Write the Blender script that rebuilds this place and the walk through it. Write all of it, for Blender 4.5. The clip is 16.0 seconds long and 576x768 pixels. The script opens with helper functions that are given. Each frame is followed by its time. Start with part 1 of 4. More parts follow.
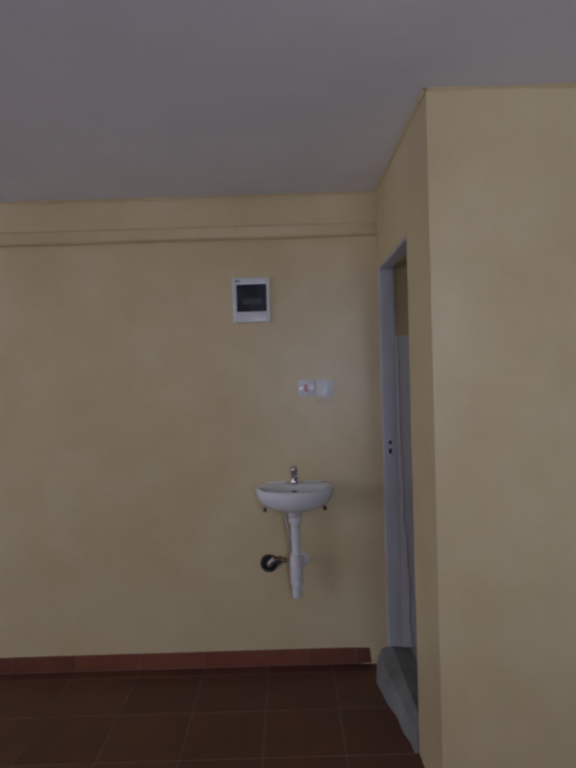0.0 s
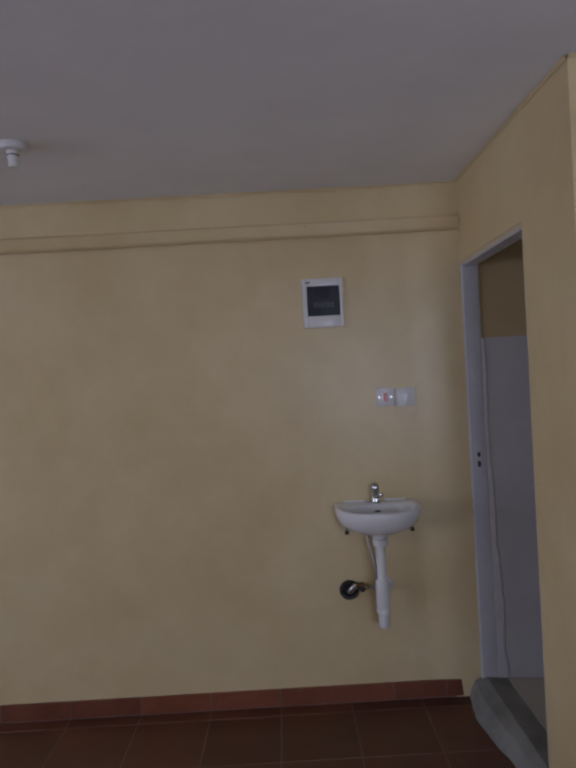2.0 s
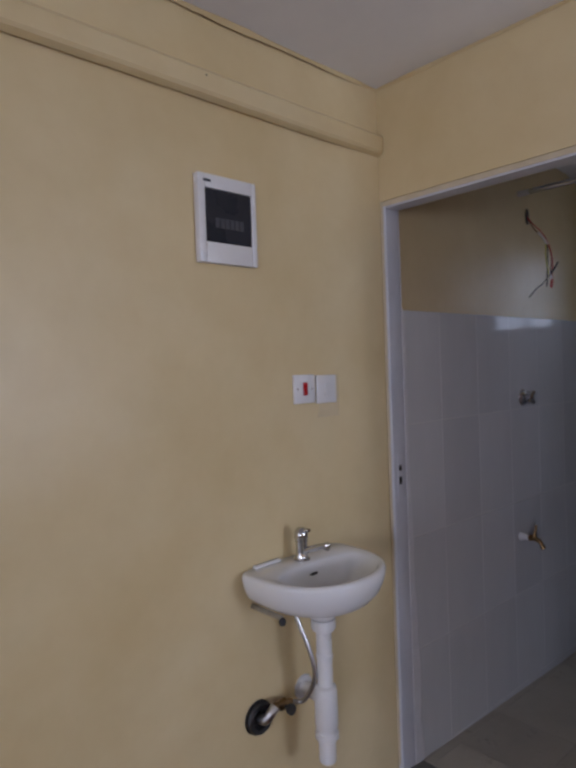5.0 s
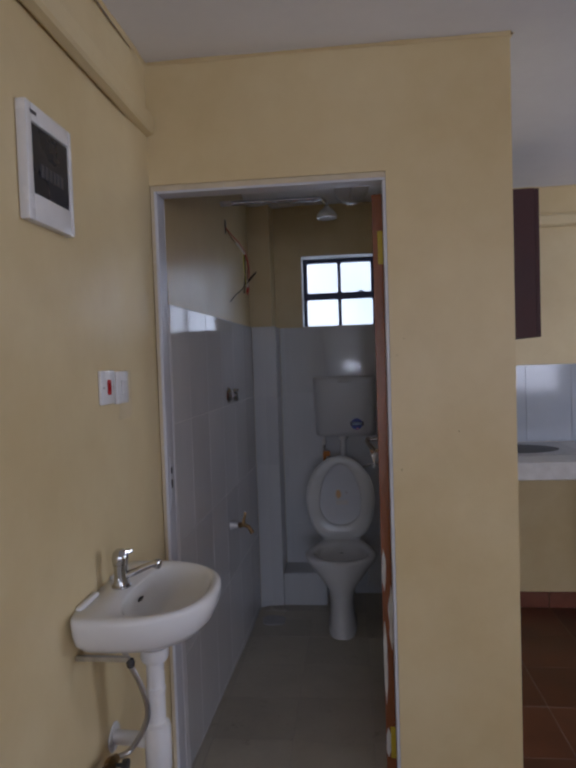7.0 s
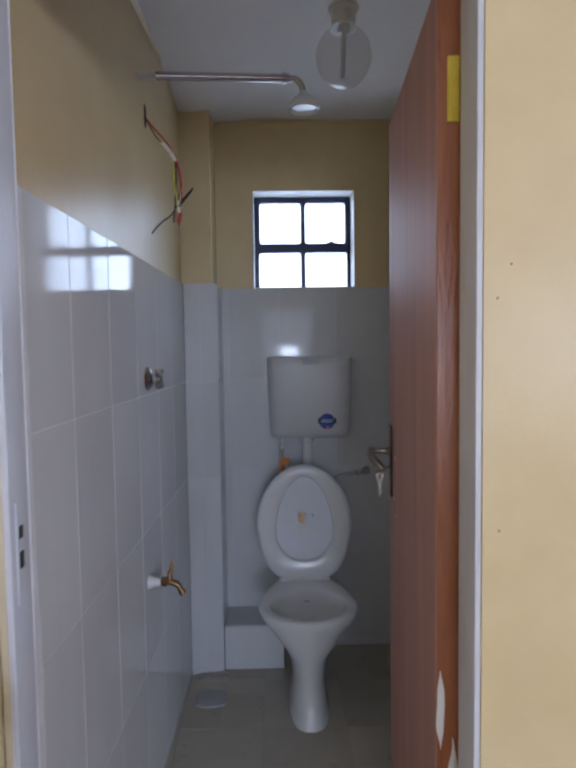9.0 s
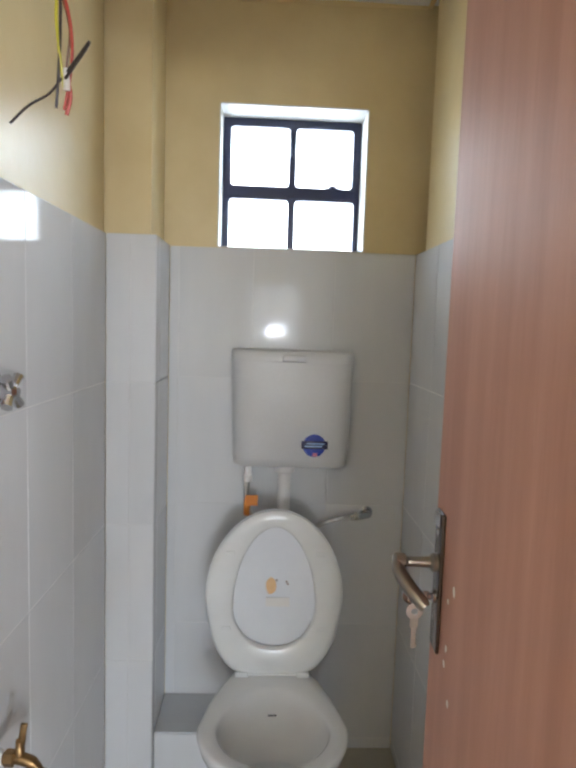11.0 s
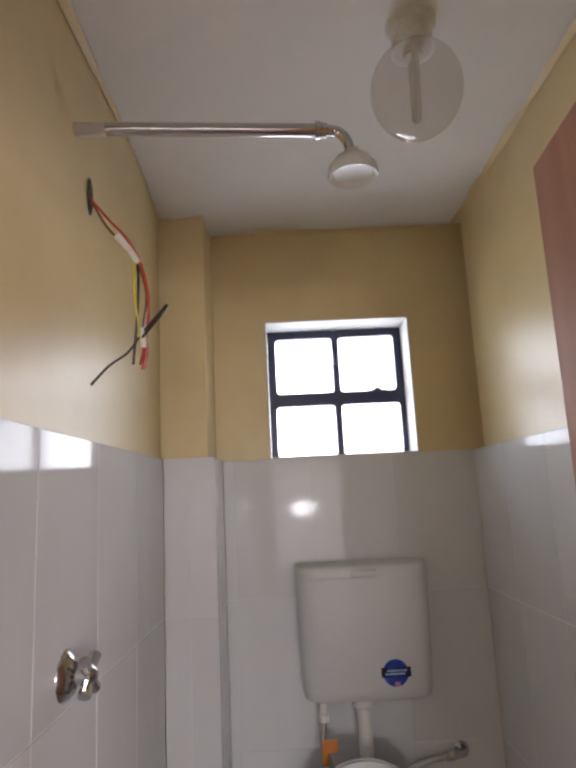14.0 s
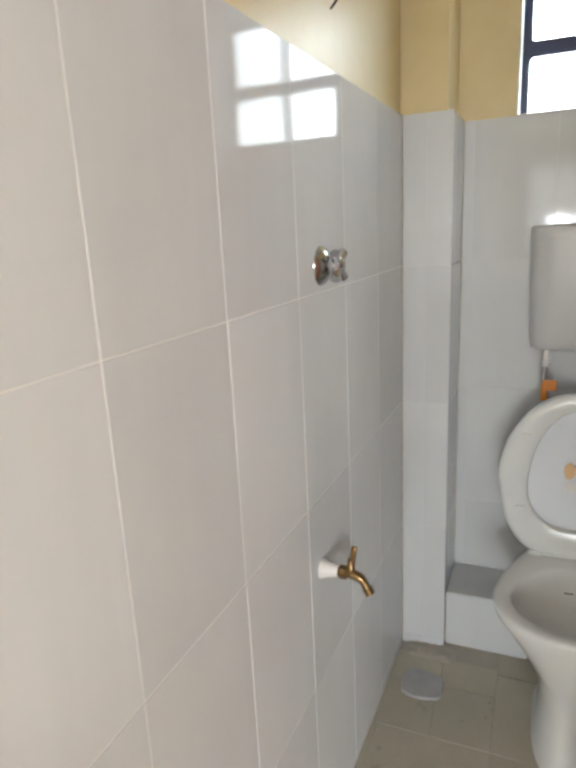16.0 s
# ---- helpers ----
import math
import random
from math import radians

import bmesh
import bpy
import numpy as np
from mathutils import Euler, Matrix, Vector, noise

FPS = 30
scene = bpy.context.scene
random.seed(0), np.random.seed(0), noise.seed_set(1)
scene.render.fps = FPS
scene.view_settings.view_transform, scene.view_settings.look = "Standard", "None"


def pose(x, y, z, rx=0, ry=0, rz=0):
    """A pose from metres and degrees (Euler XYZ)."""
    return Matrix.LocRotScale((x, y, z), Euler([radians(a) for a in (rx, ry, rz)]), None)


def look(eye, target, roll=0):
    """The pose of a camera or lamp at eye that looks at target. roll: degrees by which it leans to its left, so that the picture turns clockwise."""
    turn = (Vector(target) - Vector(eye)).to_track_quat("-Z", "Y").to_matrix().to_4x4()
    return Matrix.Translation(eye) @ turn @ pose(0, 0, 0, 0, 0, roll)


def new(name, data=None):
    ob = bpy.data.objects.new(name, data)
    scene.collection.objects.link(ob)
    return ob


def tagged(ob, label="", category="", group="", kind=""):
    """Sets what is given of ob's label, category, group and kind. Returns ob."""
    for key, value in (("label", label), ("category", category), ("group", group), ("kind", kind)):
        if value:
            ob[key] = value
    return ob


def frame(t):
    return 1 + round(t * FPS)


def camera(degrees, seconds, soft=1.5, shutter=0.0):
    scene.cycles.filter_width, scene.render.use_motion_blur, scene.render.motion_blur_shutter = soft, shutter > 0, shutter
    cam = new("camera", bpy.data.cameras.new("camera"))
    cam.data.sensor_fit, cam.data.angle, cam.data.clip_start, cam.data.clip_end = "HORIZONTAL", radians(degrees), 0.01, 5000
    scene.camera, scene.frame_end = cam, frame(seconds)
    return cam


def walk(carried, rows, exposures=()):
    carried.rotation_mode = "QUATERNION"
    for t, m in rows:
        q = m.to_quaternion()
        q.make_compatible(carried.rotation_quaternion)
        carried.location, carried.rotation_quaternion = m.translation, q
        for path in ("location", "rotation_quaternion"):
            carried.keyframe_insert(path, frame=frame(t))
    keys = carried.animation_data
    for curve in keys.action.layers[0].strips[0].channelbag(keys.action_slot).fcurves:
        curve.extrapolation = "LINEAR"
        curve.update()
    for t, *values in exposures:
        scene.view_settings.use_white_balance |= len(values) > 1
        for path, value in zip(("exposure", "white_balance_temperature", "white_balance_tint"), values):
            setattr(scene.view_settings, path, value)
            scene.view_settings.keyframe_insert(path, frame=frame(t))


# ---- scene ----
# ---- camera and walk ----
cam = camera(51.4, 16.0, soft=3.3, shutter=0.3)
PATH = [
    (0, (-0.477, -3.057, 1.514), (-0.475, -1.057, 1.475), -1.7),
    (0.5, (-0.468, -3.114, 1.539), (-0.628, -1.121, 1.497), -2.3),
    (1, (-0.509, -3.077, 1.565), (-0.707, -1.088, 1.482), -1.6),
    (1.5, (-0.684, -2.956, 1.571), (-0.718, -0.957, 1.51), -2.2),
    (2, (-0.851, -2.799, 1.557), (-0.838, -0.799, 1.53), -3.2),
    (2.5, (-0.945, -2.592, 1.542), (-0.848, -0.596, 1.477), -4.6),
    (3, (-1.123, -2.376, 1.512), (-0.741, -0.415, 1.427), -2.7),
    (5.5, (-1.645, -0.988, 1.474), (0.038, 0.09, 1.42), -4.0),
    (6, (-1.624, -0.747, 1.455), (0.314, -0.268, 1.329), -3.7),
    (6.5, (-1.712, -0.631, 1.482), (0.275, -0.415, 1.416), -2.4),
    (7, (-1.843, -0.608, 1.485), (0.144, -0.401, 1.407), -1.9),
    (7.5, (-1.803, -0.51, 1.474), (0.195, -0.492, 1.378), -0.1),
    (8, (-1.604, -0.430, 1.461), (0.387, -0.573, 1.346), -1.2),
    (8.5, (-1.230, -0.463, 1.459), (0.761, -0.430, 1.273), -1.4),
    (9, (-0.884, -0.422, 1.422), (1.112, -0.463, 1.299), -0.8),
    (11.5, (-0.006, -0.488, 1.461), (1.981, -0.588, 1.256), 2.3),
    (12, (0.014, -0.44, 1.453), (1.994, -0.652, 1.272), 0.4),
    (12.5, (0.007, -0.379, 1.464), (1.978, -0.675, 1.299), -0.2),
    (13, (-0.029, -0.39, 1.57), (1.939, -0.521, 1.902), -5.3),
    (13.5, (-0.021, -0.378, 1.588), (1.935, -0.461, 1.999), -3.3),
    (14, (-0.019, -0.368, 1.577), (1.948, -0.397, 1.939), -2.8),
    (14.5, (-0.022, -0.362, 1.554), (1.965, -0.318, 1.772), -2.0),
    (15, (-0.042, -0.341, 1.485), (1.947, -0.144, 1.404), -1.2),
    (15.5, (-0.078, -0.378, 1.439), (1.824, 0.135, 1.095), -2.0),
    (16, (-0.157, -0.417, 1.401), (1.624, 0.343, 0.903), -2.8),
]
EXPOSURES = [(0, -0.9, 5400, 22), (1, -0.92, 5400, 22), (2, -0.86, 5400, 22), (3, -0.76, 5400, 23), (5.5, -0.14, 5500, 22), (6, -0.11, 5400, 22), (7, -0.50, 5600, 20), (8, -0.34, 5500, 18), (8.5, 0.45, 5300, 17), (9, 0.84, 5300, 16), (11.5, 2.22, 6200, 8), (12.5, 2.23, 6050, 7), (13, 1.70, 6500, 16), (13.5, 1.55, 6500, 20), (14.5, 1.59, 6700, 18), (15, 1.98, 6500, 11), (16, 2.13, 6500, 7)]
walk(cam, [(t, look(eye, target, roll)) for t, eye, target, roll in PATH], EXPOSURES)

# ---- world and lights ----
world = bpy.data.worlds.new("world")
scene.world = world
world.use_nodes = True
wn = world.node_tree.nodes
sky = wn.new("ShaderNodeTexSky")
sky.sky_type = "NISHITA"
sky.sun_disc = False
sky.sun_elevation = radians(40)
sky.sun_rotation = radians(200)
world.node_tree.links.new(sky.outputs[0], wn["Background"].inputs[0])
wn["Background"].inputs[1].default_value = 0.12


def window_light(name, m, w, h, watts, color):
    d = bpy.data.lights.new(name, "AREA")
    d.shape, d.size, d.size_y, d.energy, d.color = "RECTANGLE", w, h, watts, color
    ob = new(name, d)
    ob.matrix_world = m
    return ob


ZC = 2.42          # ceiling
YN = 0.012         # face of the north wall; it bulges to 0 beside the door frame
FB = 0.05          # bathroom floor
XW, YS, XE = -5.5, -4.6, 1.72   # far walls of the living room and the kitchen wall
XB = 1.795         # bathroom end wall, tile face
YR = -0.945        # bathroom south wall, tile face
TT = 1.685         # top of the tiles
FD = 0.090         # bathroom floor at the doorway, from where it falls to FB
# the bathroom's north wall stands a little askew: local x runs along it, local y=0 is its tile face
LM = pose(0.074, -0.019, 0, 0, 0, -1.3)


def yl(x):
    """The tile face of that wall at x."""
    return -0.019 - 0.0227 * (x - 0.074)



window_light("daylight_bathroom", look((2.03, -0.555, 1.88), (1.0, -0.555, 2.22)), 0.62, 0.62, 2.6, (0.86, 0.93, 1.0))
# unseen lamp, added to brighten the south faces and the ceiling
window_light("added_light_south", look((0.10, YS - 0.14, 1.42), (0.05, 0, 5.8)), 0.96, 1.16, 52, (0.90, 0.95, 1.0))
# unseen wide lamp, added as soft fill through the doorway
window_light("added_fill_west", look((XW - 0.14, -1.30, 1.26), (0, -1.20, 1.26)), 2.1, 1.6, 27, (0.95, 0.97, 1.0))
# unseen small lamp, standing still in place of a hand-held torch's reflected spot
window_light("torch_spot_west", look((XW - 0.12, -0.66, 1.36), (0, -0.62, 1.38)), 0.27, 0.11, 6.3, (0.95, 0.97, 1.0))
window_light("daylight_west_corner", look((XW - 0.14, -3.70, 1.42), (0, -0.60, 1.6)), 0.96, 1.16, 46, (0.95, 0.96, 0.98))

# ---- materials ----


def material(name):
    m = bpy.data.materials.new(name)
    m.use_nodes = True
    return m, m.node_tree, m.node_tree.nodes["Principled BSDF"]


def node(nt, kind, **values):
    n = nt.nodes.new(kind)
    for k, v in values.items():
        n.inputs[k].default_value = v
    return n


def ramp(nt, fac, stops):
    r = nt.nodes.new("ShaderNodeValToRGB")
    e = r.color_ramp.elements
    e[0].position, e[0].color = stops[0][0], (*stops[0][1], 1)
    e[1].position, e[1].color = stops[-1][0], (*stops[-1][1], 1)
    for p, c in stops[1:-1]:
        x = e.new(p)
        x.color = (*c, 1)
    nt.links.new(fac, r.inputs[0])
    return r.outputs[0]


def mixed(nt, fac, a, b, kind="MIX"):
    mx = nt.nodes.new("ShaderNodeMix")
    mx.data_type, mx.blend_type = "RGBA", kind
    for sock, v in ((0, fac), (6, a), (7, b)):
        if isinstance(v, (int, float)):
            mx.inputs[sock].default_value = v
        elif isinstance(v, tuple):
            mx.inputs[sock].default_value = (*v, 1)
        else:
            nt.links.new(v, mx.inputs[sock])
    return mx.outputs[2]


def surface(name, a, b, big=1.5, fine=60.0, rough=0.5, rvar=0.1, bump=0.1, dist=0.002, metal=0.0, stretch=(1, 1, 1), spot=None, vary=0.0, coat=0.0):
    """Two-scale noise colour, uneven gloss and fine relief; spot adds stains of that colour."""
    m, nt, p = material(name)
    tc = nt.nodes.new("ShaderNodeTexCoord")
    mp = nt.nodes.new("ShaderNodeMapping")
    mp.inputs["Scale"].default_value = stretch
    nt.links.new(tc.outputs["Object"], mp.inputs[0])
    n1 = node(nt, "ShaderNodeTexNoise", Scale=big, Detail=5.0, Roughness=0.6)
    n2 = node(nt, "ShaderNodeTexNoise", Scale=fine, Detail=4.0, Roughness=0.6)
    info = nt.nodes.new("ShaderNodeObjectInfo")
    shift = nt.nodes.new("ShaderNodeVectorMath")
    shift.operation = "SCALE"
    shift.inputs[0].default_value = (7.1, 3.3, 5.7)
    nt.links.new(info.outputs["Random"], shift.inputs["Scale"])
    add = nt.nodes.new("ShaderNodeVectorMath")
    nt.links.new(mp.outputs[0], add.inputs[0])
    nt.links.new(shift.outputs[0], add.inputs[1])
    for n in (n1, n2):
        nt.links.new(add.outputs[0], n.inputs["Vector"])
    col = ramp(nt, n1.outputs[0], [(0.3, a), (0.7, b)])
    col = mixed(nt, 0.12, col, n2.outputs[0], "SOFT_LIGHT")
    if spot:
        n3 = node(nt, "ShaderNodeTexNoise", Scale=big * 3.3, Detail=8.0, Roughness=0.7)
        nt.links.new(add.outputs[0], n3.inputs["Vector"])
        f = ramp(nt, n3.outputs[0], [(spot[1], (0, 0, 0)), (spot[1] + 0.08, (1, 1, 1))])
        col = mixed(nt, f, col, spot[0])
    if vary:
        hs = nt.nodes.new("ShaderNodeHueSaturation")
        mr = node(nt, "ShaderNodeMapRange", **{"To Min": 1 - vary, "To Max": 1 + vary})
        nt.links.new(info.outputs["Random"], mr.inputs[0])
        nt.links.new(mr.outputs[0], hs.inputs["Value"])
        nt.links.new(col, hs.inputs["Color"])
        col = hs.outputs[0]
    nt.links.new(col, p.inputs["Base Color"])
    rr = node(nt, "ShaderNodeMapRange", **{"To Min": max(0.02, rough - rvar), "To Max": min(1, rough + rvar)})
    nt.links.new(n1.outputs[0], rr.inputs[0])
    nt.links.new(rr.outputs[0], p.inputs["Roughness"])
    p.inputs["Metallic"].default_value = metal
    p.inputs["Coat Weight"].default_value = coat
    if bump:
        bp = node(nt, "ShaderNodeBump", Strength=bump, Distance=dist)
        nt.links.new(n2.outputs[0], bp.inputs["Height"])
        nt.links.new(bp.outputs[0], p.inputs["Normal"])
    return m


YELLOW = surface("cream_yellow_gloss_paint", (0.660, 0.522, 0.275), (0.765, 0.638, 0.375), big=1.9, fine=11, rough=0.34, rvar=0.10, bump=0.25, dist=0.006)
CEILING = surface("white_ceiling_paint", (0.80, 0.80, 0.82), (0.89, 0.89, 0.905), big=1.7, fine=35, rough=0.85, bump=0.18, dist=0.003, spot=((0.74, 0.73, 0.72), 0.68))
REDTILE = surface("red_floor_tile", (0.080, 0.026, 0.012), (0.128, 0.044, 0.020), big=5, fine=120, rough=0.42, rvar=0.1, bump=0.06, vary=0.18, spot=((0.15, 0.07, 0.05), 0.66))
PALECEMENT = surface("pale_floor_cement", (0.42, 0.385, 0.33), (0.52, 0.48, 0.42), big=6, fine=70, rough=0.85, bump=0.5, dist=0.003)
GREYPATCH = surface("grey_patch_cement", (0.42, 0.42, 0.43), (0.52, 0.52, 0.53), big=14, fine=90, rough=0.85, bump=0.4, dist=0.003)
# red tile again, its colour raised for the light on upright faces
SKIRTTILE_LIT = surface("red_tile_lit_tone", (0.170, 0.052, 0.026), (0.235, 0.078, 0.040), big=7, fine=120, rough=0.45, rvar=0.1, bump=0.08, vary=0.16, spot=((0.27, 0.13, 0.08), 0.66))
JOINT = surface("tile_grey_grout", (0.68, 0.685, 0.69), (0.74, 0.745, 0.75), big=6, fine=90, rough=0.5, bump=0.1)
GROUT = surface("cement_grout", (0.16, 0.11, 0.085), (0.25, 0.185, 0.15), big=8, fine=90, rough=0.9, bump=0.3)
LIGHTGROUT = surface("pale_grout", (0.76, 0.76, 0.75), (0.84, 0.84, 0.83), big=6, fine=90, rough=0.6, bump=0.1)
WHITETILE = surface("white_glazed_tile", (0.66, 0.67, 0.685), (0.72, 0.73, 0.745), big=1.2, fine=9, rough=0.07, rvar=0.03, bump=0.03, dist=0.002, stretch=(2.2, 0.5, 1), vary=0.02)
SPLASHTILE = surface("grey_glazed_kitchen_tile", (0.37, 0.40, 0.45), (0.43, 0.46, 0.51), big=1.2, fine=9, rough=0.09, rvar=0.03, bump=0.03, dist=0.002, vary=0.02)
BATHTILE = surface("worn_beige_floor_tile", (0.44, 0.405, 0.325), (0.54, 0.50, 0.405), big=4, fine=80, rough=0.42, rvar=0.15, bump=0.1, vary=0.08, spot=((0.38, 0.34, 0.265), 0.60))
CEMENT = surface("rough_cement", (0.19, 0.188, 0.17), (0.30, 0.295, 0.27), big=6, fine=70, rough=0.9, bump=0.6, dist=0.004, spot=((0.42, 0.42, 0.40), 0.62))
FRAMEPAINT = surface("lilac_grey_frame_paint", (0.60, 0.61, 0.665), (0.70, 0.71, 0.755), big=3, fine=50, rough=0.4, bump=0.15, spot=((0.68, 0.68, 0.70), 0.64))
CREAMEDGE = surface("cream_paint_on_frame", (0.60, 0.52, 0.36), (0.70, 0.61, 0.44), big=14, fine=70, rough=0.4, bump=0.3, spot=((0.66, 0.65, 0.64), 0.60))
PLASTER = surface("smeared_white_plaster", (0.70, 0.70, 0.73), (0.80, 0.80, 0.82), big=9, fine=60, rough=0.85, bump=0.5, dist=0.004)
DOORWOOD = surface("red_brown_door_varnish", (0.41, 0.215, 0.165), (0.53, 0.295, 0.232), big=2.2, fine=30, rough=0.58, rvar=0.08, bump=0.08, stretch=(9, 9, 0.6), spot=((0.56, 0.35, 0.27), 0.66))
DOOREDGE = surface("raw_orange_door_edge", (0.25, 0.085, 0.035), (0.38, 0.145, 0.058), big=3, fine=40, rough=0.24, bump=0.3, dist=0.004, stretch=(4, 4, 0.7), spot=((0.20, 0.065, 0.03), 0.60))
for mt, level in ((WHITETILE, 0.13), (DOORWOOD, 0.25), (YELLOW, 0.36), (SPLASHTILE, 0.4)):
    mt.node_tree.nodes["Principled BSDF"].inputs["Specular IOR Level"].default_value = level
PATCH = surface("white_filler", (0.70, 0.69, 0.66), (0.80, 0.79, 0.77), big=12, fine=80, rough=0.6, bump=0.3)
CERAMIC = surface("white_sanitary_ceramic", (0.76, 0.76, 0.755), (0.81, 0.81, 0.80), big=2, fine=20, rough=0.08, rvar=0.03, bump=0.0)
SEATPLASTIC = surface("white_seat_plastic", (0.72, 0.735, 0.735), (0.77, 0.785, 0.785), big=3, fine=40, rough=0.16, rvar=0.04, bump=0.0)
LIDPLASTIC = surface("bluish_white_lid_plastic", (0.72, 0.75, 0.80), (0.78, 0.81, 0.85), big=3, fine=40, rough=0.14, rvar=0.04, bump=0.0)
CISTERN = surface("grey_white_cistern_plastic", (0.60, 0.605, 0.615), (0.65, 0.655, 0.665), big=3, fine=120, rough=0.34, bump=0.02)
PVC = surface("white_pvc", (0.72, 0.71, 0.70), (0.79, 0.78, 0.77), big=6, fine=60, rough=0.3, bump=0.03)
CHROME = surface("chrome", (0.50, 0.50, 0.51), (0.60, 0.60, 0.61), big=8, fine=80, rough=0.10, rvar=0.05, bump=0.0, metal=1.0)
STEEL = surface("braided_steel", (0.42, 0.41, 0.40), (0.58, 0.57, 0.55), big=30, fine=300, rough=0.35, bump=0.3, metal=1.0)
BRASS = surface("dull_brass", (0.17, 0.105, 0.05), (0.31, 0.20, 0.09), big=20, fine=90, rough=0.35, bump=0.1, metal=1.0)
NICKEL = surface("dull_nickel", (0.26, 0.235, 0.20), (0.36, 0.33, 0.29), big=12, fine=80, rough=0.3, rvar=0.1, bump=0.05, metal=1.0)
BRONZE = surface("dark_bronze_plate", (0.045, 0.028, 0.022), (0.085, 0.05, 0.04), big=9, fine=60, rough=0.25, bump=0.05, metal=0.15)
# rubber black, which also paints the shade inside slots, holes and the kitchen sink
BLACK = surface("black_rubber_and_hollows", (0.014, 0.013, 0.013), (0.03, 0.028, 0.027), big=8, fine=60, rough=0.5, bump=0.1)
NAVY = surface("dark_blue_steel_paint", (0.014, 0.019, 0.055), (0.022, 0.030, 0.080), big=10, fine=80, rough=0.35, bump=0.1)
SWITCHWHITE = surface("white_switch_plastic", (0.74, 0.73, 0.72), (0.80, 0.79, 0.78), big=9, fine=60, rough=0.25, bump=0.0)
FILM = surface("hazy_plastic_film", (0.58, 0.56, 0.54), (0.70, 0.68, 0.65), big=30, fine=90, rough=0.3, bump=0.3)
RED = surface("red_plastic", (0.42, 0.012, 0.012), (0.52, 0.02, 0.02), big=9, fine=60, rough=0.3, bump=0.0)
SMOKED = surface("smoked_plastic_cover", (0.022, 0.024, 0.032), (0.04, 0.042, 0.052), big=3, fine=60, rough=0.3, bump=0.0)
SMOKED.node_tree.nodes["Principled BSDF"].inputs["Specular IOR Level"].default_value = 0.22
BREAKER = surface("grey_breaker_plastic", (0.05, 0.05, 0.06), (0.08, 0.08, 0.09), big=9, fine=60, rough=0.4, bump=0.0)
MAROON = surface("dark_maroon_cabinet_laminate", (0.034, 0.007, 0.008), (0.052, 0.011, 0.012), big=4, fine=60, rough=0.6, bump=0.03)
COUNTER = surface("pale_grey_worktop", (0.48, 0.47, 0.46), (0.60, 0.59, 0.58), big=18, fine=120, rough=0.35, bump=0.05)
YELLOWTAG = surface("yellow_painted_hinge", (0.62, 0.47, 0.03), (0.72, 0.56, 0.05), big=30, fine=120, rough=0.4, bump=0.25, spot=((0.24, 0.14, 0.04), 0.68))
ORANGE = surface("orange_paper_tag", (0.62, 0.20, 0.02), (0.74, 0.27, 0.04), big=9, fine=60, rough=0.5, bump=0.05)
PEACH = surface("faded_peach_sticker", (0.72, 0.46, 0.22), (0.78, 0.54, 0.30), big=30, fine=60, rough=0.5, bump=0.0)
BLUE = surface("blue_sticker", (0.012, 0.035, 0.30), (0.02, 0.06, 0.42), big=20, fine=60, rough=0.25, bump=0.0)
NAVYINK = surface("navy_ink", (0.006, 0.008, 0.05), (0.01, 0.012, 0.08), big=20, fine=60, rough=0.25, bump=0.0)
PINKINK = surface("pink_ink", (0.55, 0.16, 0.25), (0.62, 0.22, 0.32), big=20, fine=60, rough=0.3, bump=0.0)
SKYINK = surface("light_blue_ink", (0.25, 0.42, 0.75), (0.32, 0.5, 0.8), big=20, fine=60, rough=0.3, bump=0.0)
WIRERED = surface("red_wire", (0.40, 0.045, 0.03), (0.52, 0.08, 0.05), big=20, fine=90, rough=0.4, bump=0.0)
WIREYELLOW = surface("yellow_green_wire", (0.50, 0.45, 0.03), (0.60, 0.52, 0.05), big=20, fine=90, rough=0.4, bump=0.0)
WIREBLACK = surface("black_wire", (0.02, 0.014, 0.012), (0.045, 0.03, 0.025), big=20, fine=90, rough=0.45, bump=0.0)
WIREBROWN = surface("brown_wire", (0.14, 0.05, 0.02), (0.20, 0.08, 0.03), big=20, fine=90, rough=0.4, bump=0.0)
TAPE = surface("whitish_tape", (0.62, 0.58, 0.50), (0.74, 0.70, 0.64), big=40, fine=120, rough=0.5, bump=0.2)


def thin_glass(name, tint):
    """A single sheet of clear glass: see-through, with Fresnel gloss."""
    m, nt, p = material(name)
    nt.nodes.remove(p)
    tr = node(nt, "ShaderNodeBsdfTransparent", Color=(*tint, 1))
    gs = node(nt, "ShaderNodeBsdfGlossy", Roughness=0.04)
    lw = node(nt, "ShaderNodeLayerWeight", Blend=0.5)
    pw = node(nt, "ShaderNodeMath")
    pw.operation = "POWER"
    pw.inputs[1].default_value = 4.0
    nt.links.new(lw.outputs["Facing"], pw.inputs[0])
    fr = node(nt, "ShaderNodeMapRange", **{"To Min": 0.05, "To Max": 0.75})
    nt.links.new(pw.outputs[0], fr.inputs[0])
    mx = nt.nodes.new("ShaderNodeMixShader")
    nt.links.new(fr.outputs[0], mx.inputs[0])
    nt.links.new(tr.outputs[0], mx.inputs[1])
    nt.links.new(gs.outputs[0], mx.inputs[2])
    nt.links.new(mx.outputs[0], nt.nodes["Material Output"].inputs[0])
    return m


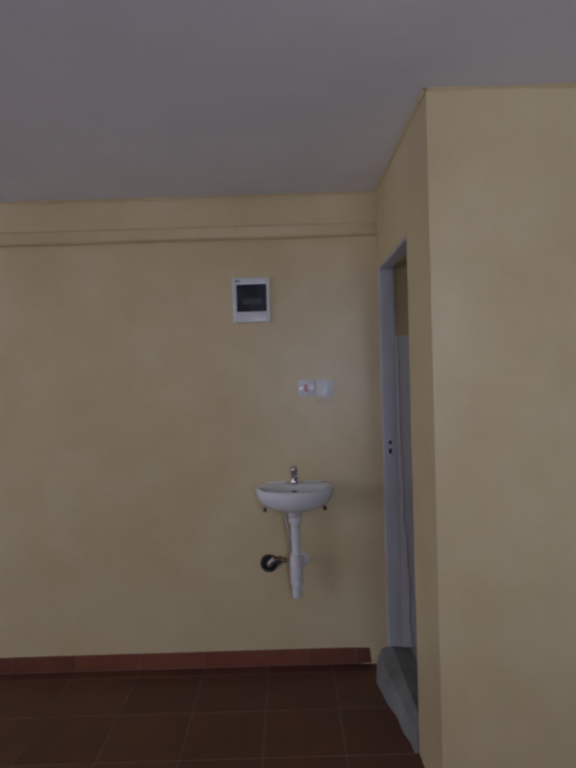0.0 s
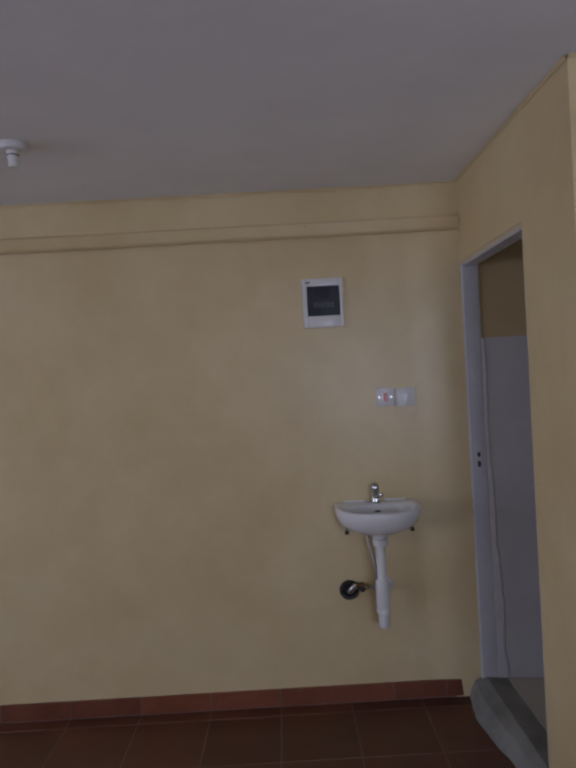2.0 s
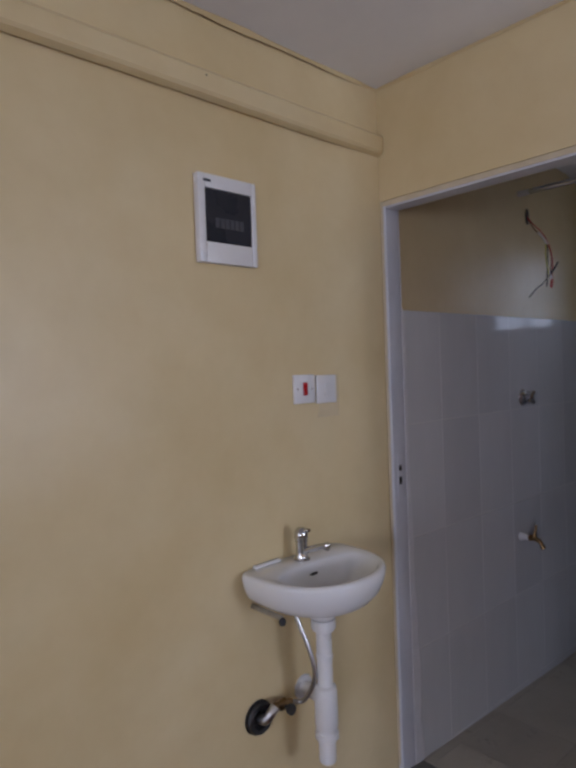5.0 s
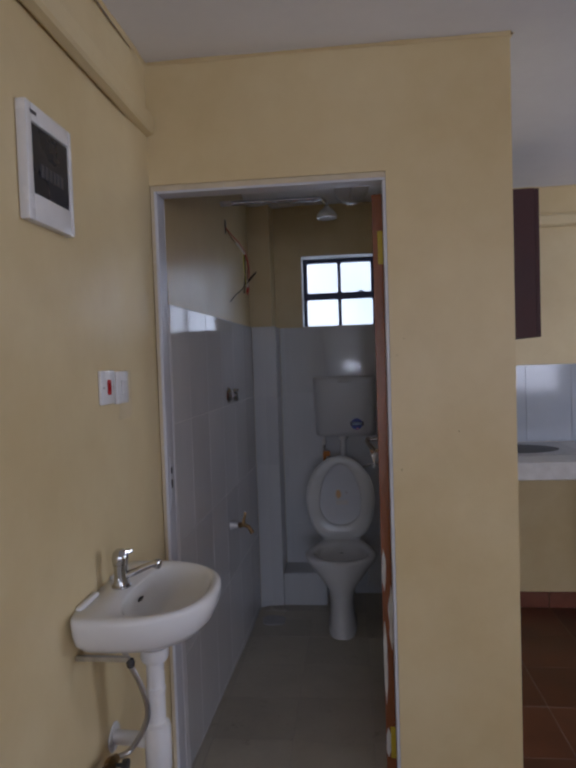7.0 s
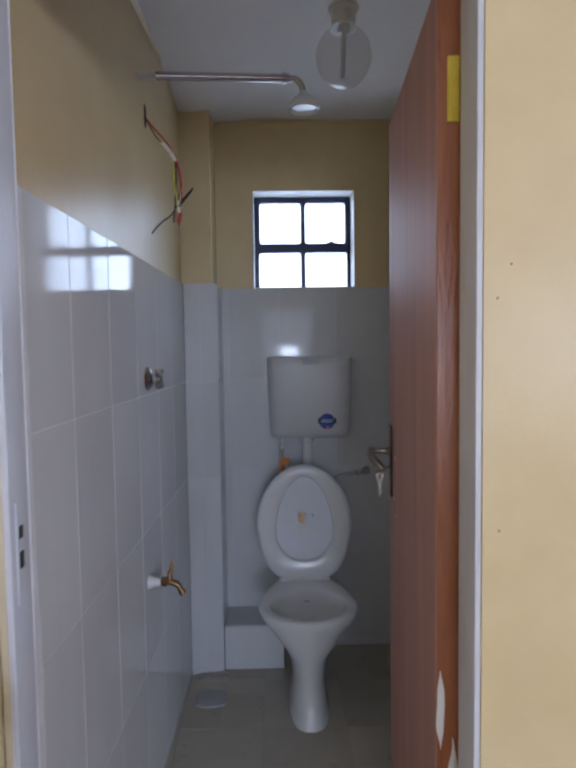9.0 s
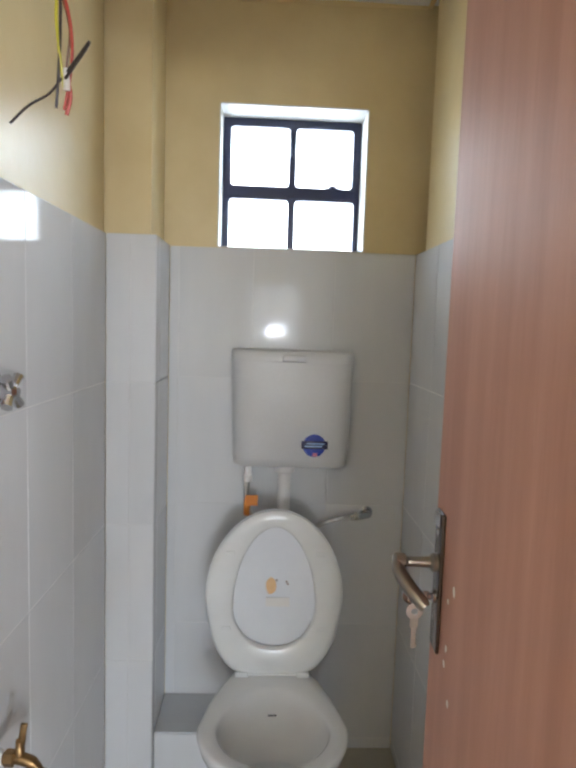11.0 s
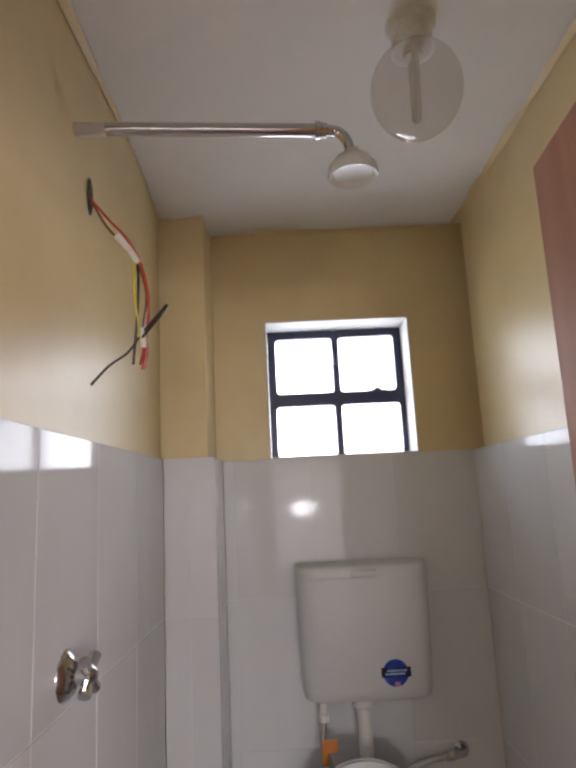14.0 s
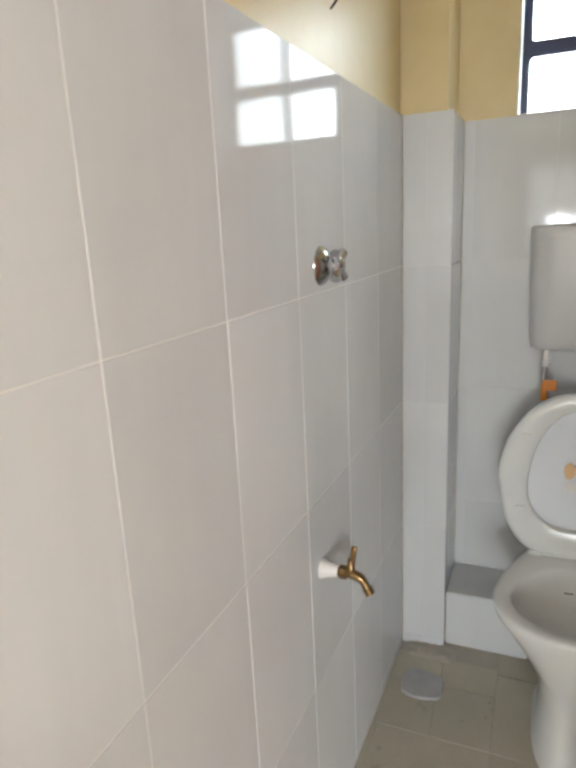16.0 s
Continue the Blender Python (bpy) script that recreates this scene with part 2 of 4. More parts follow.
GLOBE = thin_glass("milky_globe_glass", (0.93, 0.92, 0.91))
gnt = GLOBE.node_tree
gout = gnt.nodes["Material Output"]
milk = node(gnt, "ShaderNodeBsdfDiffuse", Color=(0.80, 0.79, 0.80, 1))
gmix = node(gnt, "ShaderNodeMixShader", Fac=0.11)
gnt.links.new(gout.inputs[0].links[0].from_socket, gmix.inputs[1])
gnt.links.new(milk.outputs[0], gmix.inputs[2])
gnt.links.new(gmix.outputs[0], gout.inputs[0])
PANE = thin_glass("window_pane_glass", (0.95, 0.97, 0.97))

# ---- mesh helpers ----


WATER = thin_glass("bowl_water", (0.95, 0.97, 0.98))


def obj(name, bm, mat, parent=None, label="", m=None, smooth=True, angle=35):
    bmesh.ops.recalc_face_normals(bm, faces=bm.faces[:])
    me = bpy.data.meshes.new(name)
    if smooth:
        for f in bm.faces:
            f.smooth = True
        for e in bm.edges:
            if len(e.link_faces) == 2 and e.calc_face_angle(0) > radians(angle):
                e.smooth = False
    bm.to_mesh(me)
    bm.free()
    me.materials.append(mat)
    ob = new(name, me)
    if parent:
        ob.parent = parent
    if m:
        ob.matrix_basis = m
    if label:
        tagged(ob, label)
    return ob


part = obj


def thing(name, m, label, category, group=""):
    ob = new(name)
    ob.empty_display_size = 0.05
    ob.matrix_basis = m
    return tagged(ob, label, category, group)


def box(x0, x1, y0, y1, z0, z1, bevel=0.0, bm=None, seg=1):
    own = bmesh.new()
    bmesh.ops.create_cube(own, size=1, matrix=Matrix.LocRotScale(((x0 + x1) / 2, (y0 + y1) / 2, (z0 + z1) / 2), None, (abs(x1 - x0), abs(y1 - y0), abs(z1 - z0))))
    if bevel:
        bmesh.ops.bevel(own, geom=own.edges[:], offset=bevel, segments=seg, profile=0.5, affect="EDGES", clamp_overlap=True)
    return join(bm, own)


def join(bm, own):
    if bm is None:
        return own
    me = bpy.data.meshes.new("tmp")
    own.to_mesh(me)
    own.free()
    bm.from_mesh(me)
    bpy.data.meshes.remove(me)
    return bm


def tube(points, r, bm=None, n=12, cap=True):
    """A round tube along points; r is one radius or one for each point."""
    bm = bm or bmesh.new()
    pts = [Vector(p) for p in points]
    rr = r if isinstance(r, (list, tuple)) else [r] * len(pts)
    rings, side = [], None
    for i, p in enumerate(pts):
        d = (pts[min(i + 1, len(pts) - 1)] - pts[max(i - 1, 0)]).normalized()
        if side is None:
            side = d.orthogonal().normalized()
        side = (side - d * side.dot(d)).normalized()
        up = d.cross(side)
        rings.append([bm.verts.new(p + (side * math.cos(a) + up * math.sin(a)) * rr[i]) for a in [2 * math.pi * k / n for k in range(n)]])
    for a, b in zip(rings, rings[1:]):
        for k in range(n):
            bm.faces.new((a[k], a[(k + 1) % n], b[(k + 1) % n], b[k]))
    if cap:
        bm.faces.new(rings[0][::-1])
        bm.faces.new(rings[-1])
    return bm


def curve(points, steps=6):
    """Points of a smooth line through the given ones."""
    p = [Vector(q) for q in points]
    p = [2 * p[0] - p[1]] + p + [2 * p[-1] - p[-2]]
    out = []
    for a, b, c, d in zip(p, p[1:], p[2:], p[3:]):
        for k in range(steps):
            t = k / steps
            out.append(0.5 * (2 * b + (c - a) * t + (2 * a - 5 * b + 4 * c - d) * t * t + (3 * b - 3 * c + d - a) * t ** 3))
    return out + [p[-2]]


def lathe(profile, n=28, bm=None, m=None):
    """Turns (radius, height) pairs about z, then places the shape by m."""
    bm = bm or bmesh.new()
    m = m or Matrix()
    rings = []
    for r, z in profile:
        if r < 1e-5:
            rings.append([bm.verts.new(m @ Vector((0, 0, z)))])
        else:
            rings.append([bm.verts.new(m @ Vector((r * math.cos(2 * math.pi * k / n), r * math.sin(2 * math.pi * k / n), z))) for k in range(n)])
    for a, b in zip(rings, rings[1:]):
        for k in range(n):
            v = [a[k % len(a)], a[(k + 1) % len(a)], b[(k + 1) % len(b)], b[k % len(b)]]
            v = list(dict.fromkeys(v))
            if len(v) > 2:
                bm.faces.new(v)
    return bm


def egg(cx, cy, z, hw, front, back, pf=2.0, pb=2.0, n=48):
    """A closed ring: half width hw, reaching front towards -y and back towards +y of its centre."""
    ring = []
    for k in range(n):
        a = 2 * math.pi * k / n
        c, s = math.cos(a), math.sin(a)
        p = pb if s > 0 else pf
        x = hw * math.copysign(abs(c) ** (2 / p), c)
        y = (back if s > 0 else front) * math.copysign(abs(s) ** (2 / p), s)
        ring.append(Vector((cx + x, cy + y, z)))
    return ring


def loft(rings, bm=None, cap0=True, cap1=True, m=None):
    bm = bm or bmesh.new()
    m = m or Matrix()
    vs = [[bm.verts.new(m @ p) for p in r] for r in rings]
    n = len(vs[0])
    for a, b in zip(vs, vs[1:]):
        for k in range(n):
            bm.faces.new((a[k], a[(k + 1) % n], b[(k + 1) % n], b[k]))
    if cap0:
        bm.faces.new(vs[0][::-1])
    if cap1:
        bm.faces.new(vs[-1])
    return bm


def structure(name, bm, mat, label, category="wall", **kw):
    return tagged(obj(name, bm, mat, smooth=False, **kw), label, category, kind="structure")


TILE_MESHES = {}


def tile_mesh(name, w, h, d, mat, chamfer=0.0007):
    key = (name, round(w, 3), round(h, 3), mat.name)
    if key not in TILE_MESHES:
        bm = box(-w / 2, w / 2, -h / 2, h / 2, 0, d)
        top = [e for e in bm.edges if all(v.co.z > d / 2 for v in e.verts)]
        bmesh.ops.bevel(bm, geom=top, offset=chamfer, segments=2, profile=0.5, affect="EDGES")
        me = bpy.data.meshes.new(name)
        bm.to_mesh(me)
        bm.free()
        me.materials.append(mat)
        TILE_MESHES[key] = me
    return TILE_MESHES[key]


def lay(parent, name, origin, u, v, us, vs, d, mat, gap, tilt=0.0008, skip=None, chamfer=0.0007):
    """Tiles between the joints us (along u) and vs (along v) on a plane through origin; u x v points out of the surface."""
    o, u, v = Vector(origin), Vector(u), Vector(v)
    n = u.cross(v)
    base = Matrix((u, v, n)).transposed().to_4x4()
    for a, b in zip(us, us[1:]):
        for c, e in zip(vs, vs[1:]):
            if skip and skip((a + b) / 2, (c + e) / 2):
                continue
            ob = new(name, tile_mesh(name, b - a - gap, e - c - gap, d, mat, chamfer))
            ob.parent = parent
            turn = Euler((random.gauss(0, tilt), random.gauss(0, tilt), random.gauss(0, 0.0008))).to_matrix().to_4x4()
            ob.matrix_basis = Matrix.Translation(o + u * (a + b) / 2 + v * (c + e) / 2) @ base @ turn


def steps(a, b, first, width):
    """Joints from a to b, with one at first and the others a tile's width apart."""
    js = [first + k * width for k in range(-60, 60)]
    return [a] + [j for j in js if a + 0.02 < j < b - 0.02] + [b]

# ---- structure ----
TOP = ZC + 0.12
floor_living = structure("floor", box(XW, XE, YS, YN, -0.12, -0.0012), GROUT, "red ceramic tiled living room floor with cement joints", "floor")
structure("ceiling", box(XW - 0.15, 2.0, YS - 0.15, 0.15, ZC, TOP), CEILING, "white painted plaster ceiling slab", "ceiling")
bm = box(XW, -0.03, YN, 0.15, -0.12, ZC)
box(-0.03, XE + 0.25, 0.0, 0.15, -0.12, ZC, bm=bm)
last = None
for k in range(13):
    x, y = -0.28 + 0.25 * k / 12, YN + 0.0004 - (YN + 0.0004) * (0.5 - 0.5 * math.cos(math.pi * k / 12))
    row = [bm.verts.new((x, y, -0.12)), bm.verts.new((x, y, ZC))]
    if last:
        bm.faces.new((last[0], row[0], row[1], last[1]))
    last = row
wall_north = structure("wall_north", bm, YELLOW, "cream yellow gloss painted plaster wall")
JS = -0.731        # south edge of the doorway
bm = box(0.0, 0.11, -1.10, JS, -0.12, ZC)
box(0.0, 0.11, JS, 0.0, 2.045, ZC, bm=bm)
box(0.11, XE, -1.10, YR - 0.010, -0.12, ZC, bm=bm)
wall_bathroom_south = structure("wall_bathroom_block", bm, YELLOW, "cream yellow painted walls round the bathroom doorway")
# end wall of the bathroom with its window opening
WY0, WY1, WZ0, WZ1 = -0.779, -0.333, TT + 0.002, 2.110
bm = box(XB + 0.008, XB + 0.17, WY1, 0.0, -0.12, ZC)
box(XB + 0.008, XB + 0.17, YR - 0.20, WY0, -0.12, ZC, bm=bm)
box(XB + 0.008, XB + 0.17, WY0, WY1, -0.12, WZ0, bm=bm)
box(XB + 0.008, XB + 0.17, WY0, WY1, WZ1, ZC, bm=bm)
wall_bathroom_east = structure("wall_bathroom_east", bm, YELLOW, "cream yellow bathroom end wall with a small window opening")
# tiled pipe column in the bathroom corner
CX, CY = 1.570, -0.188
column = structure("wall_column", box(CX + 0.024, XB + 0.006, CY + 0.020, -0.002, 0.0, ZC), YELLOW, "cream yellow boxed pipe column in the corner", "column")
# closing walls of the living room and kitchen, with unseen window openings for the lamps
bm = box(XW - 0.15, -0.40, YS - 0.15, YS, -0.12, ZC)
box(0.60, XE + 0.15, YS - 0.15, YS, -0.12, ZC, bm=bm)
box(-0.40, 0.60, YS - 0.15, YS, -0.12, 0.80, bm=bm)
box(-0.40, 0.60, YS - 0.15, YS, 2.02, ZC, bm=bm)
structure("wall_south", bm, YELLOW, "unseen cream yellow living room wall with an added window opening")
bm = box(XW - 0.15, XW, -0.20, 0.15, -0.12, ZC)
box(XW - 0.15, XW, YS, -4.20, -0.12, ZC, bm=bm)
box(XW - 0.15, XW, -3.20, -2.40, -0.12, ZC, bm=bm)
for y0, y1, low, high in ((-2.40, -0.20, 0.40, 2.12), (-4.20, -3.20, 0.80, 2.02)):
    box(XW - 0.15, XW, y0, y1, -0.12, low, bm=bm)
    box(XW - 0.15, XW, y0, y1, high, ZC, bm=bm)
structure("wall_west", bm, YELLOW, "unseen cream yellow living room wall with two window openings")
wall_kitchen = structure("wall_kitchen_east", box(XE, XE + 0.072, YS, -1.10, -0.12, ZC), YELLOW, "cream yellow kitchen wall above a tiled splashback")
bm = box(0.10, XB, YR, -0.004, -0.12, FB - 0.0012)
bmesh.ops.bisect_plane(bm, geom=bm.verts[:] + bm.edges[:] + bm.faces[:], plane_co=(1.20, 0, 0), plane_no=(1, 0, 0))
for v in bm.verts:
    if v.co.x < 0.2 and v.co.z > 0:
        v.co.z += FD - FB
floor_bath = structure("floor_bathroom", bm, PALECEMENT, "pale cement bathroom floor with beige tiles", "floor")

# backing of the wall tiles
structure("wall_bathroom_north", box(0.0, CX - 0.066, 0.009, 0.12, 0.0, ZC), YELLOW, "cream yellow bathroom wall above white tiles", m=LM)
structure("tile_bed", box(0.003, CX - 0.072, 0.0009, 0.0085, 0.02, TT - 0.002), LIGHTGROUT, "pale grout bed behind the bathroom wall tiles", "grout", m=LM)


def wavy_edge(name, p, q, inward):
    """A line of wall paint that runs unevenly on to the ceiling."""
    p, q, inward = Vector(p), Vector(q), Vector(inward)
    n = int((q - p).length / 0.035)
    bm = bmesh.new()
    last = None
    for k in range(n + 1):
        a = p.lerp(q, k / n)
        w = 0.006 + 0.014 * abs(noise.noise(a * 4.3)) + 0.006 * abs(noise.noise(a * 17.0))
        row = [bm.verts.new(a), bm.verts.new(a + inward * w), bm.verts.new(a + Vector((0, 0, -w * 0.8)) + inward * 0.0015)]
        if last:
            bm.faces.new((last[0], last[1], row[1], row[0]))
            bm.faces.new((last[1], last[2], row[2], row[1]))
        last = row
    return structure(name, bm, YELLOW, "uneven yellow paint edge along the ceiling", "trim")


ZE = ZC - 0.001
# bathroom ceiling plaster, thicker round the pipe column
bm = bmesh.new()
rows = []
for i in range(37):
    x = 0.111 + (XB + 0.007 - 0.111) * i / 36
    rows.append([])
    for j in range(21):
        y = YR - 0.009 + (yl(x) + 0.008 - YR + 0.009) * j / 20
        sag = 0.044 * math.exp(-((x - 1.60) ** 2 + (y + 0.09) ** 2) / 0.030) + 0.002 * noise.noise((x * 5, y * 5, 3))
        rows[-1].append(bm.verts.new((x, y, ZC - 0.004 - sag)))
for p, q in zip(rows, rows[1:]):
    for j in range(20):
        bm.faces.new((p[j], p[j + 1], q[j + 1], q[j]))
tagged(obj("ceiling_bathroom", bm, CEILING), "white painted bathroom ceiling plaster sagging at the column", "ceiling", kind="structure")
ZB = ZC - 0.0065
wavy_edge("trim_north", (XW, YN, ZE), (-0.002, YN - 0.010, ZE), (0, -1, 0))
wavy_edge("trim_door_wall", (0, -0.01, ZE), (0, -1.10, ZE), (-1, 0, 0))
wavy_edge("trim_block", (0, -1.10, ZE), (XE, -1.10, ZE), (0, -1, 0))
wavy_edge("trim_bath_left", (0.12, yl(0.12) + 0.009, ZB), (1.26, yl(1.26) + 0.009, ZB), (0, -1, 0))
wavy_edge("trim_bath_right", (0.115, YR - 0.010, ZB), (XB, YR - 0.010, ZB), (0, 1, 0))
wavy_edge("trim_bath_end", (XB + 0.008, YR, ZB), (XB + 0.008, CY - 0.12, ZB), (-1, 0, 0))
wavy_edge("trim_kitchen", (XE, -1.11, ZE), (XE, YS, ZE), (-1, 0, 0))

# plastered-over wire trunking below the ceiling


def trunking(name, length, m, label):
    t = bmesh.new()
    prof = [(0.0, 0.014), (-0.006, 0.002), (-0.012, 0.0), (-0.030, 0.006), (-0.036, 0.014), (-0.037, 0.058), (-0.030, 0.068), (0.0, 0.076)]
    n = int(length / 0.12)
    rows = []
    for k in range(n + 1):
        x = length * k / n
        w = 0.0035 * noise.noise((x * 3, 1.0, length))
        rows.append([t.verts.new((x, y - 0.0, z + w)) for y, z in prof])
    for a, b in zip(rows, rows[1:]):
        for k in range(len(prof) - 1):
            t.faces.new((a[k], a[k + 1], b[k + 1], b[k]))
    t.faces.new(rows[0])
    t.faces.new(rows[-1][::-1])
    return structure(name, t, YELLOW, label, "trunking", m=m)


trunking("trim_trunking_north", -0.004 - XW, pose(XW, YN - 0.001, 2.194), "yellow painted trunking along the wall below the ceiling")
trunking("trim_trunking_kitchen", -1.105 - YS, pose(XE - 0.001, -1.105, 2.190, 0, 0, -90), "yellow painted trunking along the kitchen wall")

# raised cement threshold in the doorway
bm = bmesh.new()
n = 40
front = []
for k in range(n + 1):
    y = JS + 0.001 + k * ((-0.005 - JS) / n)
    x = -0.052 - 0.032 * min(1.0, -y / 0.18) + 0.072 * max(0.0, (-0.20 - y) / 0.53)
    x += 0.007 * noise.noise((y * 9, 0.3, 2)) + 0.004 * noise.noise((y * 31, 0.3, 2))
    z = 0.096 + 0.005 * noise.noise((y * 12, 4, 2))
    front.append([bm.verts.new((x - 0.006, y, -0.007)), bm.verts.new((x + 0.006, y, z * 0.36 + 0.006 * noise.noise((y * 20, 1, 7)))), bm.verts.new((x * 0.55, y, z * 0.80)), bm.verts.new((0.02, y, z + 0.001 + 0.004 * noise.noise((y * 17, 9, 5)))), bm.verts.new((0.117, y, FD - 0.002))])
for a, b in zip(front, front[1:]):
    for k in range(4):
        bm.faces.new((a[k], a[k + 1], b[k + 1], b[k]))
bm.faces.new([r[0] for r in front[:1]] + [front[0][1], front[0][2], front[0][3], front[0][4]])
bm.faces.new(front[-1][::-1])
structure("threshold", bm, CEMENT, "rough grey cement threshold step in the doorway", "threshold")

# ---- door frame ----
frame_1 = thing("door_frame", pose(0, 0, 0), "lilac grey painted door frame in the bathroom doorway", "door frame")
frame_1["kind"] = "structure"
jn = part("jamb", box(0.001, 0.073, -0.022, -0.003, 0.085, 2.043, 0.002), FRAMEPAINT, frame_1)
part("jamb", box(0.002, 0.046, JS + 0.0005, JS + 0.010, 0.060, 2.0195, 0.001), FRAMEPAINT, frame_1)
part("rebate", box(0.0465, 0.106, JS + 0.0005, JS + 0.003, 0.060, 2.0195, 0.0005), FRAMEPAINT, frame_1)
part("lintel", box(0.002, 0.066, JS + 0.0005, -0.0225, 2.020, 2.0435, 0.002), FRAMEPAINT, frame_1)
part("painted_edge", box(-0.0012, 0.0008, -0.0135, -0.003, 0.12, 2.043, 0.0004), CREAMEDGE, frame_1, "wall paint brushed over the frame edge")
part("painted_edge", box(-0.0012, 0.0018, JS + 0.002, -0.0140, 2.027, 2.043, 0.0004), CREAMEDGE, frame_1, "wall paint brushed over the frame edge")
part("strike_plate", box(0.022, 0.050, -0.0235, -0.0215, 1.03, 1.19, 0.0006), FRAMEPAINT, jn)
part("lock_hole", box(0.029, 0.044, -0.0242, -0.0225, 1.132, 1.152, 0.0006), BLACK, jn, "black lock opening")
part("lock_hole", box(0.029, 0.044, -0.0242, -0.0225, 1.085, 1.112, 0.0006), BLACK, jn, "black lock opening")
# ragged plaster between the frame and the first tiles
bm = bmesh.new()
last = None
for k in range(101):
    z = FD + (2.026 - FD) * k / 100
    low = max(0.0, 1 - z / 1.1)
    w = 0.020 + 0.012 * noise.noise((z * 2.7, 1, 5)) + 0.006 * noise.noise((z * 19, 1, 5)) + 0.07 * low * (0.6 + 0.5 * noise.noise((z * 6, 3, 1)))
    if z > TT:
        w = 0.010
    row = [bm.verts.new((0.0735, -0.002, z)), bm.verts.new((0.0735, -0.0235, z)), bm.verts.new((0.0735 + w * 0.8, -0.0245 if z < TT else -0.0135, z)), bm.verts.new((0.0735 + w, -0.0195 if z < TT else -0.008, z))]
    if last:
        for j in range(3):
            bm.faces.new((last[j], last[j + 1], row[j + 1], row[j]))
    last = row
structure("plaster_fillet", bm, PLASTER, "smeared white plaster beside the door frame", "plaster")

# ---- door leaf ----
LEAF = pose(0.112, -0.732, 0, 0, 0, -3.8)
door = thing("door_1", LEAF, "red-brown varnished wooden door standing open into the bathroom", "door")
door["kind"] = "structure"
leaf = part("door_leaf", box(0.0015, 0.63, 0.0, 0.040, 0.068, 2.008, 0.002), DOORWOOD, door)
part("hinge_edge", box(-0.0015, 0.0012, 0.001, 0.039, 0.07, 2.006, 0.0008), DOOREDGE, leaf, "raw orange-brown hinge edge")


def ragged(y0, y1, z0, z1, seed):
    t = bmesh.new()
    n = 18
    rows = []
    for k in range(n + 1):
        z = z0 + (z1 - z0) * k / n
        e = min(1, 4 * min(k, n - k) / n)
        a = y0 + (y1 - y0) * (0.5 - 0.5 * e + 0.18 * noise.noise((z * 23, seed, 0)))
        b = y1 - (y1 - y0) * (0.5 - 0.5 * e + 0.22 * noise.noise((z * 19, seed, 3)))
        rows.append([t.verts.new((-0.0018, a, z)), t.verts.new((-0.0028, (a + b) / 2, z)), t.verts.new((-0.0018, max(a + 0.001, b), z))])
    for a, b in zip(rows, rows[1:]):
        t.faces.new((a[0], a[1], b[1], b[0]))
        t.faces.new((a[1], a[2], b[2], b[1]))
    return t


for i, (y0, y1, z0, z1) in enumerate(((0.028, 0.040, 0.34, 0.62), (0.002, 0.020, 0.52, 0.74), (0.026, 0.039, 0.72, 0.86), (0.024, 0.038, 0.16, 0.26))):
    part("filler_patch", ragged(y0, y1, z0, z1, i), PATCH, leaf, "ragged white filler patch")
for z in (1.784, 0.16):
    h = part("hinge", box(-0.0065, -0.0018, 0.004, 0.024, z, z + 0.105, 0.0015), YELLOWTAG, door, "yellow painted steel hinge leaf")
    k = bmesh.new()
    for j in range(5):
        tube([(-0.0075, -0.001, z + 0.002 + j * 0.021), (-0.0075, -0.001, z + 0.020 + j * 0.021)], 0.005, k, 8)
    part("knuckle", k, CHROME, h)

PX = 0.592   # lock side of the leaf
plate = part("lock_plate", box(PX - 0.019, PX + 0.019, 0.0402, 0.0455, 1.018, 1.212, 0.004, seg=2), BRONZE, door, "dark bronze lock plate")
part("plate_cap", box(PX - 0.013, PX + 0.013, 0.0456, 0.0490, 1.192, 1.211, 0.0015), CHROME, plate, "chrome plate trim")
part("plate_screw", lathe([(0.0, 0.002), (0.004, 0.0018), (0.0055, 0.0)], 10, None, pose(PX, 0.0457, 1.182, -90)), CHROME, plate)
lev = lathe([(0.013, 0), (0.013, 0.006), (0.008, 0.010), (0.0065, 0.040), (0.011, 0.044), (0.012, 0.056), (0.008, 0.060), (0, 0.060)], 16, None, pose(PX, 0.0455, 1.140, -90))
pts = curve([(PX, 0.099, 1.142), (PX - 0.012, 0.099, 1.133), (PX - 0.030, 0.089, 1.119), (PX - 0.044, 0.076, 1.107), (PX - 0.050, 0.068, 1.099)], 5)
tube(pts, [0.0070 + 0.0030 * math.sin(3.1 * k / (len(pts) - 1)) for k in range(len(pts))], lev, 14)
part("handle", lev, NICKEL, door, "dull nickel lever handle")
key = lathe([(0.009, 0), (0.009, 0.004), (0.005, 0.006), (0.005, 0.010), (0, 0.010)], 14, None, pose(PX, 0.0455, 1.0920, -90))
box(PX - 0.0015, PX + 0.0015, 0.054, 0.074, 1.0850, 1.0990, 0.0006, key)
lathe([(0.012, -0.0015), (0.013, 0), (0.012, 0.0015), (0.0, 0.0015)], 16, key, pose(PX, 0.078, 1.0920, 0, 90))
tube([(PX, 0.072 + 0.009 * math.cos(a), 1.0850 + 0.011 * math.sin(a)) for a in [k * math.pi / 6 for k in range(13)]], 0.0012, key, 6)
keys = part("key", key, CHROME, door, "bunch of steel keys hanging from the lock")
